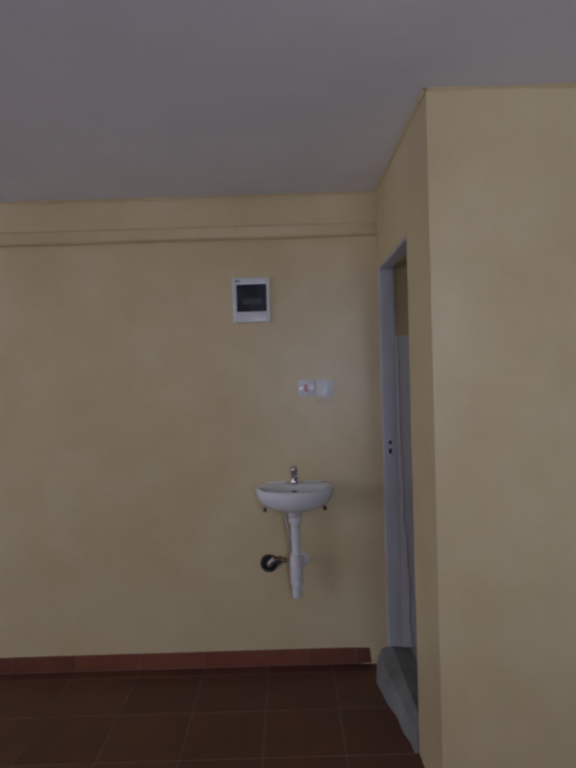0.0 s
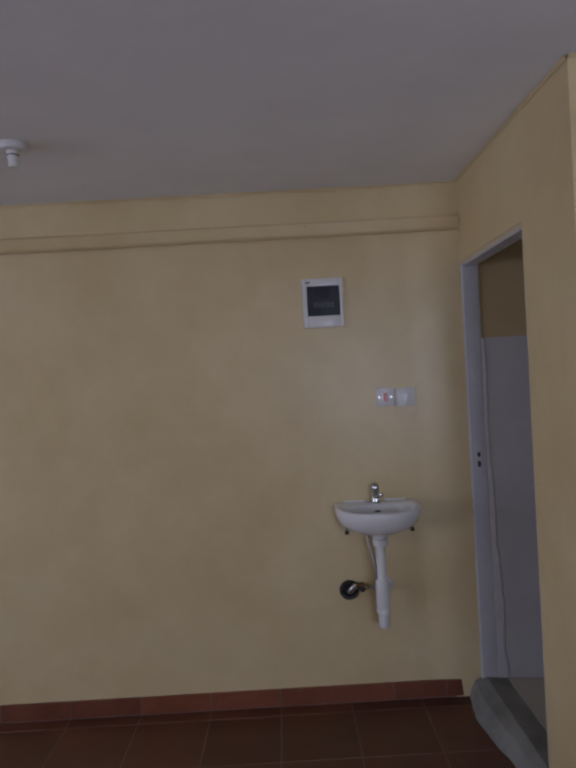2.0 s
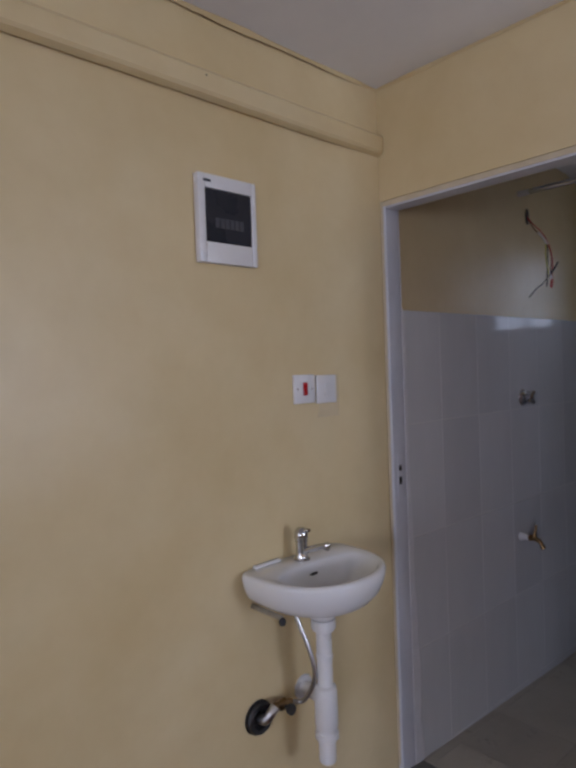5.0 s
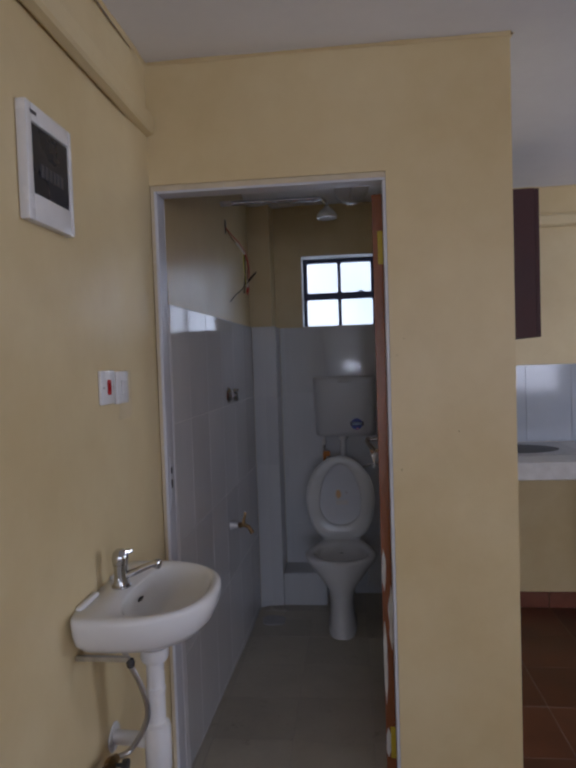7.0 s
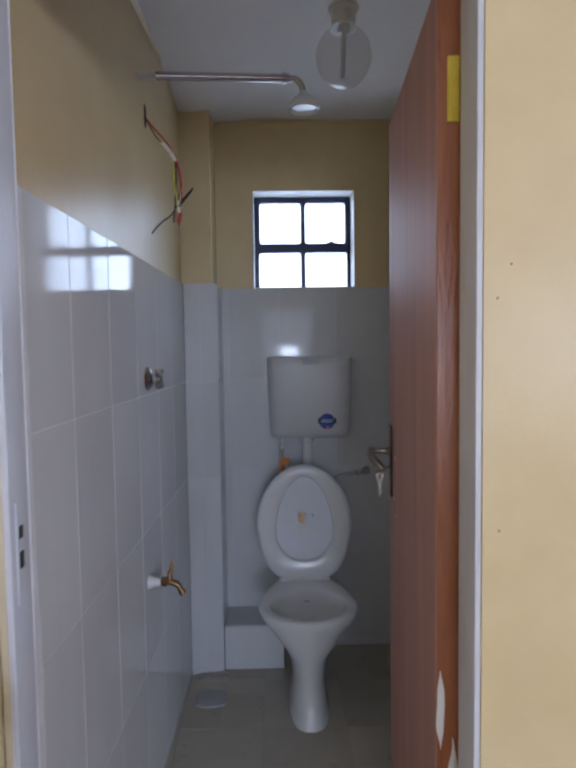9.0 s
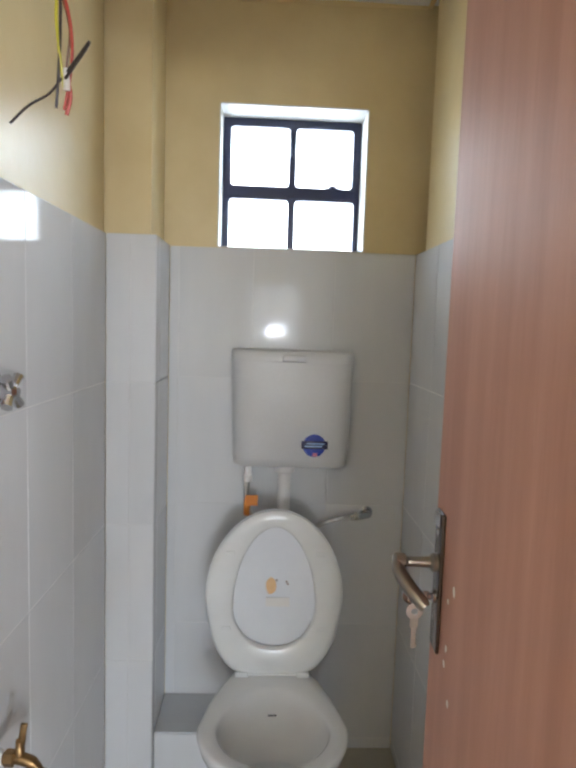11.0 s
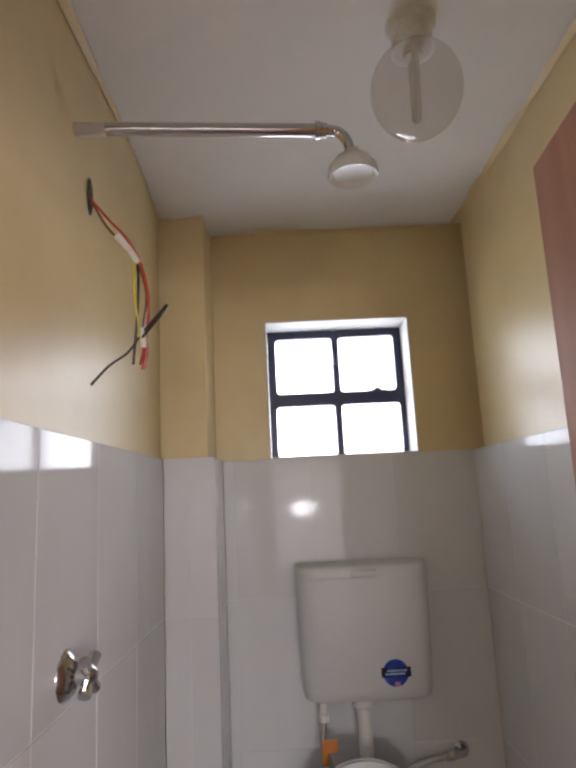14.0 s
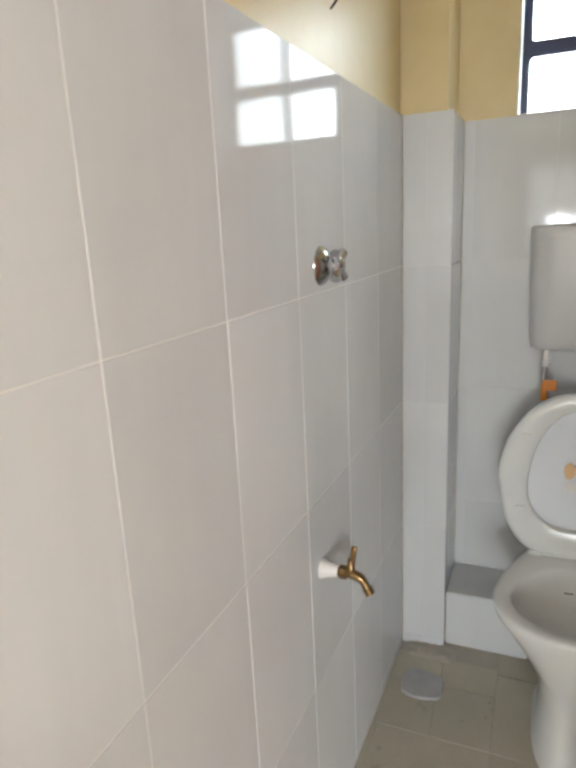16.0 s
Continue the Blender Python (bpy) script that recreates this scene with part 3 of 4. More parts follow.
bow = lathe([(0.0045, -0.0012), (0.0115, -0.0012), (0.0122, 0), (0.0115, 0.0012), (0.0045, 0.0012), (0.0045, -0.0012)], 18, None, pose(PX, 0.072, 1.0690, 0, 90))
box(PX - 0.0016, PX + 0.0016, 0.066, 0.078, 1.0460, 1.0600, 0.0006, bow)
part("key_tag", bow, STEEL, keys, "bright steel key bow")
blade = box(PX - 0.0011, PX + 0.0011, 0.0690, 0.0755, 1.0160, 1.0470, 0.0006)
for j in range(4):
    box(PX - 0.0010, PX + 0.0010, 0.0670, 0.0695, 1.0185 + j * 0.007, 1.0220 + j * 0.007, 0.0003, blade)
part("key_blade", blade, STEEL, keys, "notched steel key blade")
bm = bmesh.new()
for dx, z in ((0.055, 1.132), (0.030, 1.108), (0.034, 1.046), (0.028, 1.022), (0.056, 0.985)):
    lathe([(0.0050 * random.uniform(0.6, 1.2), 0), (0.003, 0.0004), (0, 0.0005)], 9, bm, pose(PX - 0.019 - dx, 0.0401, z, -90) @ Matrix.Diagonal((1, random.uniform(0.7, 1.6), 1, 1)))
part("paint_splash", bm, PATCH, leaf, "dried white paint splashes")

# ---- bathroom window ----
WX = 1.915         # inner face of the steel frame, deep in the opening


def rounded_hole(y0, y1, z0, z1, r, n=5):
    """Corner points of an opening with rounded corners, from the lower left round."""
    pts = []
    for cy, cz, start in ((y1 - r, z1 - r, 0), (y0 + r, z1 - r, 90), (y0 + r, z0 + r, 180), (y1 - r, z0 + r, 270)):
        for k in range(n + 1):
            a = radians(start + 90 * k / n)
            pts.append((cy + r * math.cos(a), cz + r * math.sin(a)))
    return pts


def steel_casement(y0, y1, z0, z1, hole, x0, x1, r=0.012):
    """A steel frame between the outer edge and one pane's opening, rounded at the weld."""
    t = bmesh.new()
    inner = rounded_hole(*hole, r)
    outer = []
    for y, z in inner:
        cy, cz = (hole[0] + hole[1]) / 2, (hole[2] + hole[3]) / 2
        sy = (y - cy) / ((hole[1] - hole[0]) / 2)
        sz = (z - cz) / ((hole[3] - hole[2]) / 2)
        m = max(abs(sy), abs(sz))
        sy, sz = sy / m, sz / m
        outer.append(((y0 + y1) / 2 + sy * (y1 - y0) / 2, (z0 + z1) / 2 + sz * (z1 - z0) / 2))
    rings = []
    for x, line in ((x0, outer), (x0, inner), (x1, inner), (x1, outer)):
        rings.append([t.verts.new((x, y, z)) for y, z in line])
    n = len(inner)
    for a, b in zip(rings, rings[1:] + rings[:1]):
        for k in range(n):
            t.faces.new((a[k], a[(k + 1) % n], b[(k + 1) % n], b[k]))
    return t


win = thing("window_1", pose(0, 0, 0), "small dark blue steel casement window with four clear panes", "window")
win["kind"] = "structure"
ym = (WY0 + WY1) / 2 - 0.002
ZT0, ZT1 = 1.857, 1.898   # transom
holes = {"left_top": (ym + 0.010, WY1 - 0.026, ZT1, WZ1 - 0.027), "right_top": (WY0 + 0.026, ym - 0.010, ZT1, WZ1 - 0.027),
         "left_low": (ym + 0.010, WY1 - 0.022, WZ0 + 0.006, ZT0), "right_low": (WY0 + 0.018, ym - 0.010, WZ0 + 0.006, ZT0)}
for key_name, hole in holes.items():
    y0, y1 = (ym, WY1 - 0.0015) if "left" in key_name else (WY0 + 0.0015, ym)
    z0, z1 = ((ZT0 + ZT1) / 2, WZ1 - 0.002) if "top" in key_name else (WZ0 + 0.001, (ZT0 + ZT1) / 2)
    part("window_frame", steel_casement(y0, y1, z0, z1, hole, WX, WX + 0.028), NAVY, win, angle=50)
    pn = part("pane", box(WX + 0.012, WX + 0.016, hole[0] - 0.003, hole[1] + 0.003, hole[2] - 0.003, hole[3] + 0.003), PANE, win, smooth=False)
    pn.visible_shadow = False
part("transom", box(WX - 0.003, WX - 0.0003, WY0 + 0.018, WY1 - 0.018, ZT0 + 0.006, ZT1 - 0.008, 0.001), NAVY, win)
catch = lathe([(0.006, 0), (0.012, 0.003), (0.012, 0.009), (0.004, 0.014), (0, 0.014)], 12, None, pose(WX + 0.006, -0.690, ZT1 - 0.002))
box(WX - 0.002, WX + 0.010, -0.716, -0.668, ZT1 - 0.002, ZT1 + 0.003, 0.001, catch)
part("latch", catch, NAVY, win, "small window catch on the transom")
part("hinge_pin", tube([(WX - 0.003, ym, 1.992), (WX - 0.003, ym, 2.030)], 0.007, None, 8), NAVY, win, "small casement hinge pin")
rv = box(XB + 0.004, WX + 0.02, WY0 - 0.003, WY0 + 0.001, WZ0 + 0.001, WZ1 - 0.001)
box(XB + 0.004, WX + 0.02, WY1 - 0.001, WY1 + 0.003, WZ0 + 0.001, WZ1 - 0.001, bm=rv)
box(XB + 0.004, WX + 0.02, WY0 + 0.001, WY1 - 0.001, WZ1 - 0.0015, WZ1 + 0.003, bm=rv)
part("reveal", rv, PATCH, win, "white painted window reveal", smooth=False)
part("window_sill", box(XB - 0.001, WX, WY0 + 0.002, WY1 - 0.002, WZ0 - 0.0015, WZ0 + 0.0008), WHITETILE, win, "white tiled window sill", smooth=False)


def plain_window(name, m, w, h, label):
    wn1 = thing(name, m, label, "window")
    wn1["kind"] = "structure"
    t = box(-w / 2, -w / 2 + 0.03, 0, 0.04, 0, h, 0.003)
    box(w / 2 - 0.03, w / 2, 0, 0.04, 0, h, 0.003, t)
    box(-w / 2 + 0.03, w / 2 - 0.03, 0.001, 0.039, h - 0.03, h, 0.003, t)
    box(-w / 2 + 0.03, w / 2 - 0.03, 0.001, 0.039, 0, 0.03, 0.003, t)
    part("window_frame", t, NAVY, wn1)
    part("mullion", box(-0.012, 0.012, 0.004, 0.034, 0.03, h - 0.03, 0.002), NAVY, wn1)


# unseen window, added round the south lamp
plain_window("added_window_south", pose(0.10, YS - 0.06, 0.80), 1.0, 1.22, "unseen dark blue steel living room window")
plain_window("window_4", pose(XW - 0.06, -3.70, 0.80, 0, 0, 90), 1.0, 1.22, "unseen dark blue steel living room window")
# unseen window, added to hold the wide fill lamp and the spot lamp
plain_window("added_window_west", pose(XW - 0.06, -1.30, 0.40, 0, 0, 90), 2.2, 1.72, "unseen wide dark blue steel window added round the west fill lamp")

# bright overcast sky beyond the bathroom window
skymat, snt, sp0 = material("white_sky")
em = node(snt, "ShaderNodeEmission", Strength=1.9)
stx = snt.nodes.new("ShaderNodeTexCoord")
sno = node(snt, "ShaderNodeTexNoise", Scale=0.35, Detail=5.0)
snt.links.new(stx.outputs["Object"], sno.inputs["Vector"])
snt.links.new(ramp(snt, sno.outputs[0], [(0.35, (0.80, 0.87, 0.95)), (0.6, (1, 1, 1))]), em.inputs[0])
snt.links.new(em.outputs[0], snt.nodes["Material Output"].inputs[0])
structure("backdrop", box(14.0, 14.1, -9, 8, -4, 10), skymat, "bright overcast white sky beyond the window", "sky")

# small dark marks and nail holes in the paint
for n, (x, y, z, nx) in enumerate(((0.0, -0.772, 1.540, 1), (0.0, -0.752, 1.490, 1), (0.0, -0.757, 1.140, 1), (0.0, -0.930, 1.255, 1))):
    structure("wall_mark", lathe([(0.0018, 0), (0.0014, 0.0004), (0.0, 0.0005)], 9, None, pose(-0.0002, y, z, 0, -90) @ Matrix.Diagonal((1.3, 0.8, 1, 1))), BRASS, "small dark nail mark in the yellow paint", "mark")
structure("wall_mark", lathe([(0.003, 0), (0.002, 0.0006), (0.0, 0.0008)], 9, None, pose(-0.715, YN - 0.0375, 2.243, 90)), BLACK, "small dark hole in the trunking", "mark")

# ---- living room things ----
# wash basin on the wall; local x along the wall, -y into the room
SX = -0.458
basin = thing("wash_basin", pose(SX, YN, -0.006), "small white ceramic wash basin fixed to the yellow wall", "sink")
outer = [egg(0, -0.075, 0.838, 0.070, 0.105, 0.060, 2.2, 6), egg(0, -0.085, 0.848, 0.110, 0.135, 0.080, 2.2, 6), egg(0, -0.090, 0.866, 0.152, 0.166, 0.086, 2.2, 7), egg(0, -0.090, 0.890, 0.180, 0.186, 0.0885, 2.2, 8), egg(0, -0.090, 0.920, 0.192, 0.198, 0.089, 2.2, 8), egg(0, -0.090, 0.944, 0.196, 0.203, 0.0895, 2.2, 8), egg(0, -0.090, 0.953, 0.193, 0.200, 0.089, 2.2, 8),
         egg(0, -0.090, 0.956, 0.187, 0.194, 0.086, 2.2, 8), egg(0, -0.145, 0.955, 0.166, 0.128, 0.062, 2.2, 2.6), egg(0, -0.145, 0.948, 0.158, 0.121, 0.056, 2.2, 2.6), egg(0, -0.145, 0.915, 0.141, 0.105, 0.048, 2.2, 2.6), egg(0, -0.145, 0.880, 0.098, 0.072, 0.036, 2, 2.2), egg(0, -0.145, 0.868, 0.030, 0.030, 0.025), egg(0, -0.145, 0.864, 0.020, 0.020, 0.020)]
obj("bowl", loft(outer), CERAMIC, basin, angle=60)
for sx in (-1, 1):
    part("back_ledge", box(sx * 0.095 - 0.048, sx * 0.095 + 0.048, -0.018, -0.001, 0.950, 0.963, 0.006, seg=3), CERAMIC, basin)
part("overflow_slot", lathe([(0.006, -0.001), (0.009, 0.0), (0.009, 0.003), (0, 0.003)], 14, None, pose(0.0, -0.098, 0.925, 65) @ Matrix.Diagonal((1.7, 0.45, 1, 1))), BLACK, basin, "dark overflow slot")
part("drain", lathe([(0.0, 0.8645), (0.020, 0.8645), (0.022, 0.868), (0.018, 0.870), (0.0, 0.866)], 18, None, pose(0, -0.145, 0)), CHROME, basin, "chrome drain ring")
for sx in (-1, 1):
    br = part("wall_bracket", box(sx * 0.148 - 0.005, sx * 0.148 + 0.005, -0.125, -0.001, 0.846, 0.858, 0.002), STEEL, basin, "thin steel angle bracket under the basin")
    bolt = lathe([(0.0, -0.016), (0.008, -0.015), (0.010, -0.006), (0.007, 0.002), (0.0, 0.004)], 12, None, pose(sx * 0.148, -0.126, 0.850))
    part("bracket_bolt", bolt, BLACK, br, "dark fixing bolt")

tap = thing("basin_tap", pose(SX, YN - 0.052, 0.950) @ Matrix.Scale(0.76, 4), "chrome single lever mixer tap on the basin", "tap")
part("tap_body", lathe([(0.031, 0), (0.031, 0.005), (0.025, 0.010), (0.022, 0.026), (0.0215, 0.060), (0.024, 0.070), (0.024, 0.074)], 24), CHROME, tap)
sp = curve([(0.002, -0.014, 0.034), (0.006, -0.045, 0.046), (0.012, -0.085, 0.062), (0.015, -0.112, 0.070)], 5)
part("spout", tube(sp, [0.0125 - 0.0025 * k / (len(sp) - 1) for k in range(len(sp))], None, 14), CHROME, tap)
part("aerator", lathe([(0.0, -0.016), (0.010, -0.016), (0.0125, -0.010), (0.0135, 0.002), (0.010, 0.010), (0.0, 0.013)], 16, None, pose(0.016, -0.118, 0.070, 12)), CHROME, tap)
lv = lathe([(0.0235, 0.0745), (0.0255, 0.080), (0.0265, 0.095), (0.023, 0.110), (0.014, 0.119), (0, 0.121)], 22)
tube(curve([(0.0, -0.012, 0.106), (0.003, -0.026, 0.112), (0.005, -0.040, 0.114)], 4), [0.009, 0.009, 0.0088, 0.0085, 0.008, 0.0075, 0.007, 0.0065, 0.006], lv, 10)
part("lever", lv, CHROME, tap)

waste = thing("waste_pipe", pose(SX, YN - 0.128, 0.0), "white plastic bottle trap and waste pipe below the basin", "pipe")
part("tailpiece", lathe([(0.050, 0.850), (0.052, 0.838), (0.046, 0.828), (0.036, 0.818), (0.032, 0.806), (0.0215, 0.804), (0.0215, 0.705), (0.0235, 0.703), (0.0235, 0.694), (0.0215, 0.692), (0.0215, 0.60), (0, 0.60)], 24), PVC, waste)
part("collar_nut", lathe([(0.022, 0.8035), (0.034, 0.802), (0.0345, 0.778), (0.030, 0.770), (0.022, 0.768)], 14), PVC, waste)
part("trap_cup", lathe([(0.019, 0.62), (0.030, 0.612), (0.032, 0.60), (0.032, 0.505), (0.029, 0.500), (0.029, 0.487), (0.033, 0.485), (0.033, 0.470), (0.024, 0.462), (0.024, 0.405), (0.020, 0.400), (0, 0.400)], 22), PVC, waste)
part("outlet_pipe", tube([(0.015, 0.020, 0.555), (0.030, 0.070, 0.552), (0.036, 0.126, 0.550)], 0.018, None, 14), PVC, waste)
part("seal_ring", lathe([(0.0525, 0.8385), (0.0532, 0.836), (0.0515, 0.834)], 24), BLACK, waste, "thin dark seal ring")
part("wall_flange", lathe([(0.018, 0.004), (0.034, 0.003), (0.036, 0.0), (0.018, 0.0)], 22, None, pose(0.036, 0.1275, 0.550, 90)), FILM, waste, "grey wall flange")

valve = thing("stop_valve", pose(-0.590, YN, 0.545), "brass stop valve with a black ring and braided hose", "valve")
part("wall_hole", lathe([(0.0, 0.0015), (0.045, 0.0015), (0.047, 0.0), (0.0, 0.0)], 22, None, pose(-0.008, -0.0005, -0.012, 90)), BLACK, valve, "dark hole in the wall")
part("black_ring", lathe([(0.022, 0.002), (0.030, 0.016), (0.040, 0.018), (0.045, 0.010), (0.042, 0.002)], 22, None, pose(-0.008, -0.0005, -0.012, 90)), BLACK, valve, "black rubber ring")
part("feed_pipe", tube(curve([(-0.008, -0.004, -0.012), (-0.006, -0.028, -0.010), (0.006, -0.039, 0.008), (0.022, -0.042, 0.022)], 5), 0.014, None, 12), STEEL, valve)
vb = tube([(0.018, -0.042, 0.022), (0.078, -0.042, 0.012)], 0.011, None, 12)
lathe([(0.014, -0.012), (0.016, 0), (0.014, 0.012), (0.0, 0.012)], 8, vb, pose(0.046, -0.042, 0.018, 0, 80))
part("valve_body", vb, BRASS, valve)
part("valve_knob", lathe([(0.005, 0), (0.005, 0.020), (0.014, 0.022), (0.015, 0.034), (0.0, 0.036)], 10, None, pose(0.046, -0.050, 0.018, 90)), BLACK, valve, "black valve knob")
part("hose", tube(curve([(0.078, -0.042, 0.012), (0.104, -0.072, 0.020), (0.108, -0.112, 0.095), (0.098, -0.106, 0.17), (0.085, -0.082, 0.24), (0.075, -0.062, 0.304)], 8), 0.0068, None, 10), STEEL, valve, "braided flexible steel hose")

# consumer unit
unit = thing("breaker_box", pose(-0.646, YN, 1.888), "white plastic breaker box with a smoked cover", "breaker box")
f = box(-0.098, -0.076, -0.022, -0.0005, -0.114, 0.114, 0.003, seg=2)
for a, b, c, d in ((0.076, 0.092, -0.114, 0.114), (-0.076, 0.076, -0.114, -0.060), (-0.076, 0.076, 0.078, 0.114)):
    box(a, b, -0.022, -0.0005, c, d, 0.003, f, 2)
part("housing", f, SWITCHWHITE, unit)
part("cover", box(-0.0755, 0.0755, -0.019, -0.013, -0.0595, 0.0775, 0.002), SMOKED, unit, "smoked dark cover")
for k in range(6):
    part("breaker", box(-0.046 + k * 0.016, -0.033 + k * 0.016, -0.0215, -0.0188, -0.022, 0.004, 0.001), BREAKER, unit, "faint dark breaker switch")
part("mark", box(-0.082, -0.058, -0.0228, -0.0219, 0.092, 0.099, 0.0003), BREAKER, unit, "small dark printed mark")

# two switches
sw = thing("heater_switch", pose(-0.380, YN, 1.432), "white switch plate with a red rocker", "switch")
part("plate", box(-0.043, 0.043, -0.010, -0.0005, -0.043, 0.043, 0.003, seg=2), SWITCHWHITE, sw)
part("rocker", box(-0.009, 0.009, -0.0145, -0.0095, -0.019, 0.019, 0.002), RED, sw, "red rocker")
for sx in (-1, 1):
    part("screw", lathe([(0.003, 0.0), (0.0025, 0.001), (0, 0.001)], 8, None, pose(sx * 0.030, -0.0099, 0, 90)), CHROME, sw)
sw = thing("light_switch", pose(-0.286, YN, 1.428), "white light switch under hazy plastic film", "switch")
part("plate", box(-0.043, 0.043, -0.010, -0.0005, -0.043, 0.043, 0.003, seg=2), SWITCHWHITE, sw)
part("rocker", box(-0.012, 0.012, -0.0145, -0.0095, -0.020, 0.020, 0.002), SWITCHWHITE, sw)
fl = bmesh.new()
g = [[fl.verts.new((-0.046 + 0.092 * i / 8, -0.016 - 0.004 * noise.noise((i * 0.9, j * 0.7, 2)) if 0 < j else -0.012, -0.085 + 0.13 * j / 10 + 0.004 * noise.noise((i, j, 5)))) for i in range(9)] for j in range(11)]
for j in range(10):
    for i in range(8):
        fl.faces.new((g[j][i], g[j][i + 1], g[j + 1][i + 1], g[j + 1][i]))
filmmat, fnt, fp = material("clear_crumpled_film")
fp.inputs["Alpha"].default_value = 0.10
fp.inputs["Roughness"].default_value = 0.15
fp.inputs["Base Color"].default_value = (0.8, 0.8, 0.8, 1)
part("protective_film", fl, filmmat, sw, "clear crumpled protective film")

# lamp holder on the living room ceiling
lh = thing("ceiling_lamp_holder", pose(-1.756, -0.682, ZC), "white bare lamp holder on the ceiling", "lamp holder")
part("rose", lathe([(0.0, 0), (0.050, 0), (0.050, -0.010), (0.044, -0.022), (0.0, -0.024)], 24), PVC, lh)
part("holder", lathe([(0.020, -0.023), (0.020, -0.046), (0.0175, -0.050), (0.0165, -0.078), (0.014, -0.080), (0.0, -0.078)], 18), PVC, lh)
part("joint_ring", lathe([(0.0202, -0.036), (0.0215, -0.038), (0.0202, -0.040)], 18), BLACK, lh, "dark joint ring")

# ---- bathroom things ----
toilet = thing("toilet", pose(0, 0, 0), "white ceramic toilet with its seat and lid raised", "toilet")
TY = -0.532


def tring(z, front, back, hw, pf=2.0, pb=3.0, mid=None, taper=0.0):
    """A level ring of the bowl; taper draws it in towards the wall behind its widest place."""
    c = (front + back) / 2 + 0.02 if mid is None else mid
    ring = egg(0, c, z, hw, c - front, back - c, pf, pb, 64)
    for p in ring:
        if p.y > c:
            p.x *= 1 - taper * min(1.0, (p.y - c) / (back - c)) ** 1.25
    return [Vector((p.y, TY + p.x, p.z)) for p in ring]


rings = [tring(FB - 0.004, 1.165, 1.50, 0.075, 2.6, 4), tring(FB + 0.012, 1.165, 1.50, 0.076, 2.6, 4), tring(FB + 0.03, 1.180, 1.49, 0.066, 2.4, 4), tring(0.20, 1.200, 1.49, 0.062, 2.2, 3), tring(0.27, 1.195, 1.52, 0.078, 2, 3), tring(0.33, 1.175, 1.58, 0.118, 2, 3, 1.35, 0.25), tring(0.39, 1.158, 1.63, 0.160, 2, 3.5, 1.34, 0.42),
         tring(0.42, 1.150, 1.655, 0.182, 2, 3.5, 1.33, 0.50), tring(0.444, 1.147, 1.66, 0.189, 2, 3.5, 1.33, 0.52), tring(0.452, 1.150, 1.658, 0.186, 2, 3.5, 1.33, 0.52), tring(0.455, 1.158, 1.65, 0.178, 2, 3.5, 1.33, 0.52),
         tring(0.453, 1.185, 1.500, 0.148, 2, 2.4, 1.33, 0.34), tring(0.446, 1.192, 1.492, 0.140, 2, 2.4, 1.33, 0.34), tring(0.425, 1.188, 1.455, 0.143, 2, 2.4, 1.32, 0.20), tring(0.405, 1.195, 1.385, 0.137, 2, 2.6, 1.29, 0.05), tring(0.396, 1.200, 1.362, 0.130, 2, 2.6, 1.285), tring(0.378, 1.218, 1.350, 0.112, 2, 2.2, 1.285), tring(0.345, 1.245, 1.335, 0.080, 2, 2, 1.29)]
obj("bowl", loft(rings), CERAMIC, toilet, angle=70)
part("maker_mark", box(-0.002, 0.002, -0.011, 0.011, 0, 0.0012), BREAKER, toilet, "small grey printed mark", m=pose(1.425, TY, 0.4172, 0, -15), smooth=False)
part("trapway", tube(curve([(1.46, TY, 0.20), (1.56, TY, 0.22), (1.66, TY, 0.20), (1.78, TY, 0.18)], 4), 0.052, None, 16), CERAMIC, toilet)
part("water", lathe([(0.0, 0.360), (0.040, 0.360)], 24, None, pose(1.292, TY, 0) @ Matrix.Diagonal((1, 1.9, 1, 1))), WATER, toilet, "still water in the bowl", smooth=False)
tube_b = tube(curve([(1.62, TY - 0.13, 0.30), (1.60, TY - 0.155, 0.24), (1.585, TY - 0.150, 0.20), (1.60, TY - 0.140, 0.17)], 4), 0.008, None, 8)
part("fixing_hose", tube_b, PVC, toilet)

# raised seat and lid: drawn flat (x across, y up the lid), then tipped up against the wall
HINGE = Matrix.Translation((1.560, TY, 0.464)) @ pose(0, 0, 0, 0, 4) @ Matrix(((0, 0, -1, 0), (-1, 0, 0, 0), (0, 1, 0, 0), (0, 0, 0, 1)))


def seat_ring(z, grow=0.0, hole=False):
    """Outline of the seat: an egg above, drawn in straight to a flat hinge end; the opening is pointed at the top."""
    if hole:
        ring = egg(0, 0.195, z, 0.117 + grow, 0.122 + grow, 0.222 + grow, 2.15, 1.88, 96)
        return ring
    ring = egg(0, 0.205, z, 0.194 + grow, 0.203 + grow, 0.258 + grow, 7.0, 2.0, 96)
    for p in ring:
        if p.y < 0.23:
            p.x *= 1 - 0.36 * min(1.0, (0.23 - p.y) / 0.232) ** 2.0
    return ring


so = [seat_ring(0.004), seat_ring(0.006, 0.003), seat_ring(0.015, 0.003), seat_ring(0.019, -0.004), seat_ring(0.0205, -0.020), seat_ring(0.0200, 0.008, True), seat_ring(0.017, 0.002, True), seat_ring(0.006, 0.0, True), seat_ring(0.004, 0.004, True), seat_ring(0.004)]
sm = loft(so, None, False, False)
part("seat", sm, SEATPLASTIC, toilet, m=HINGE, angle=60)
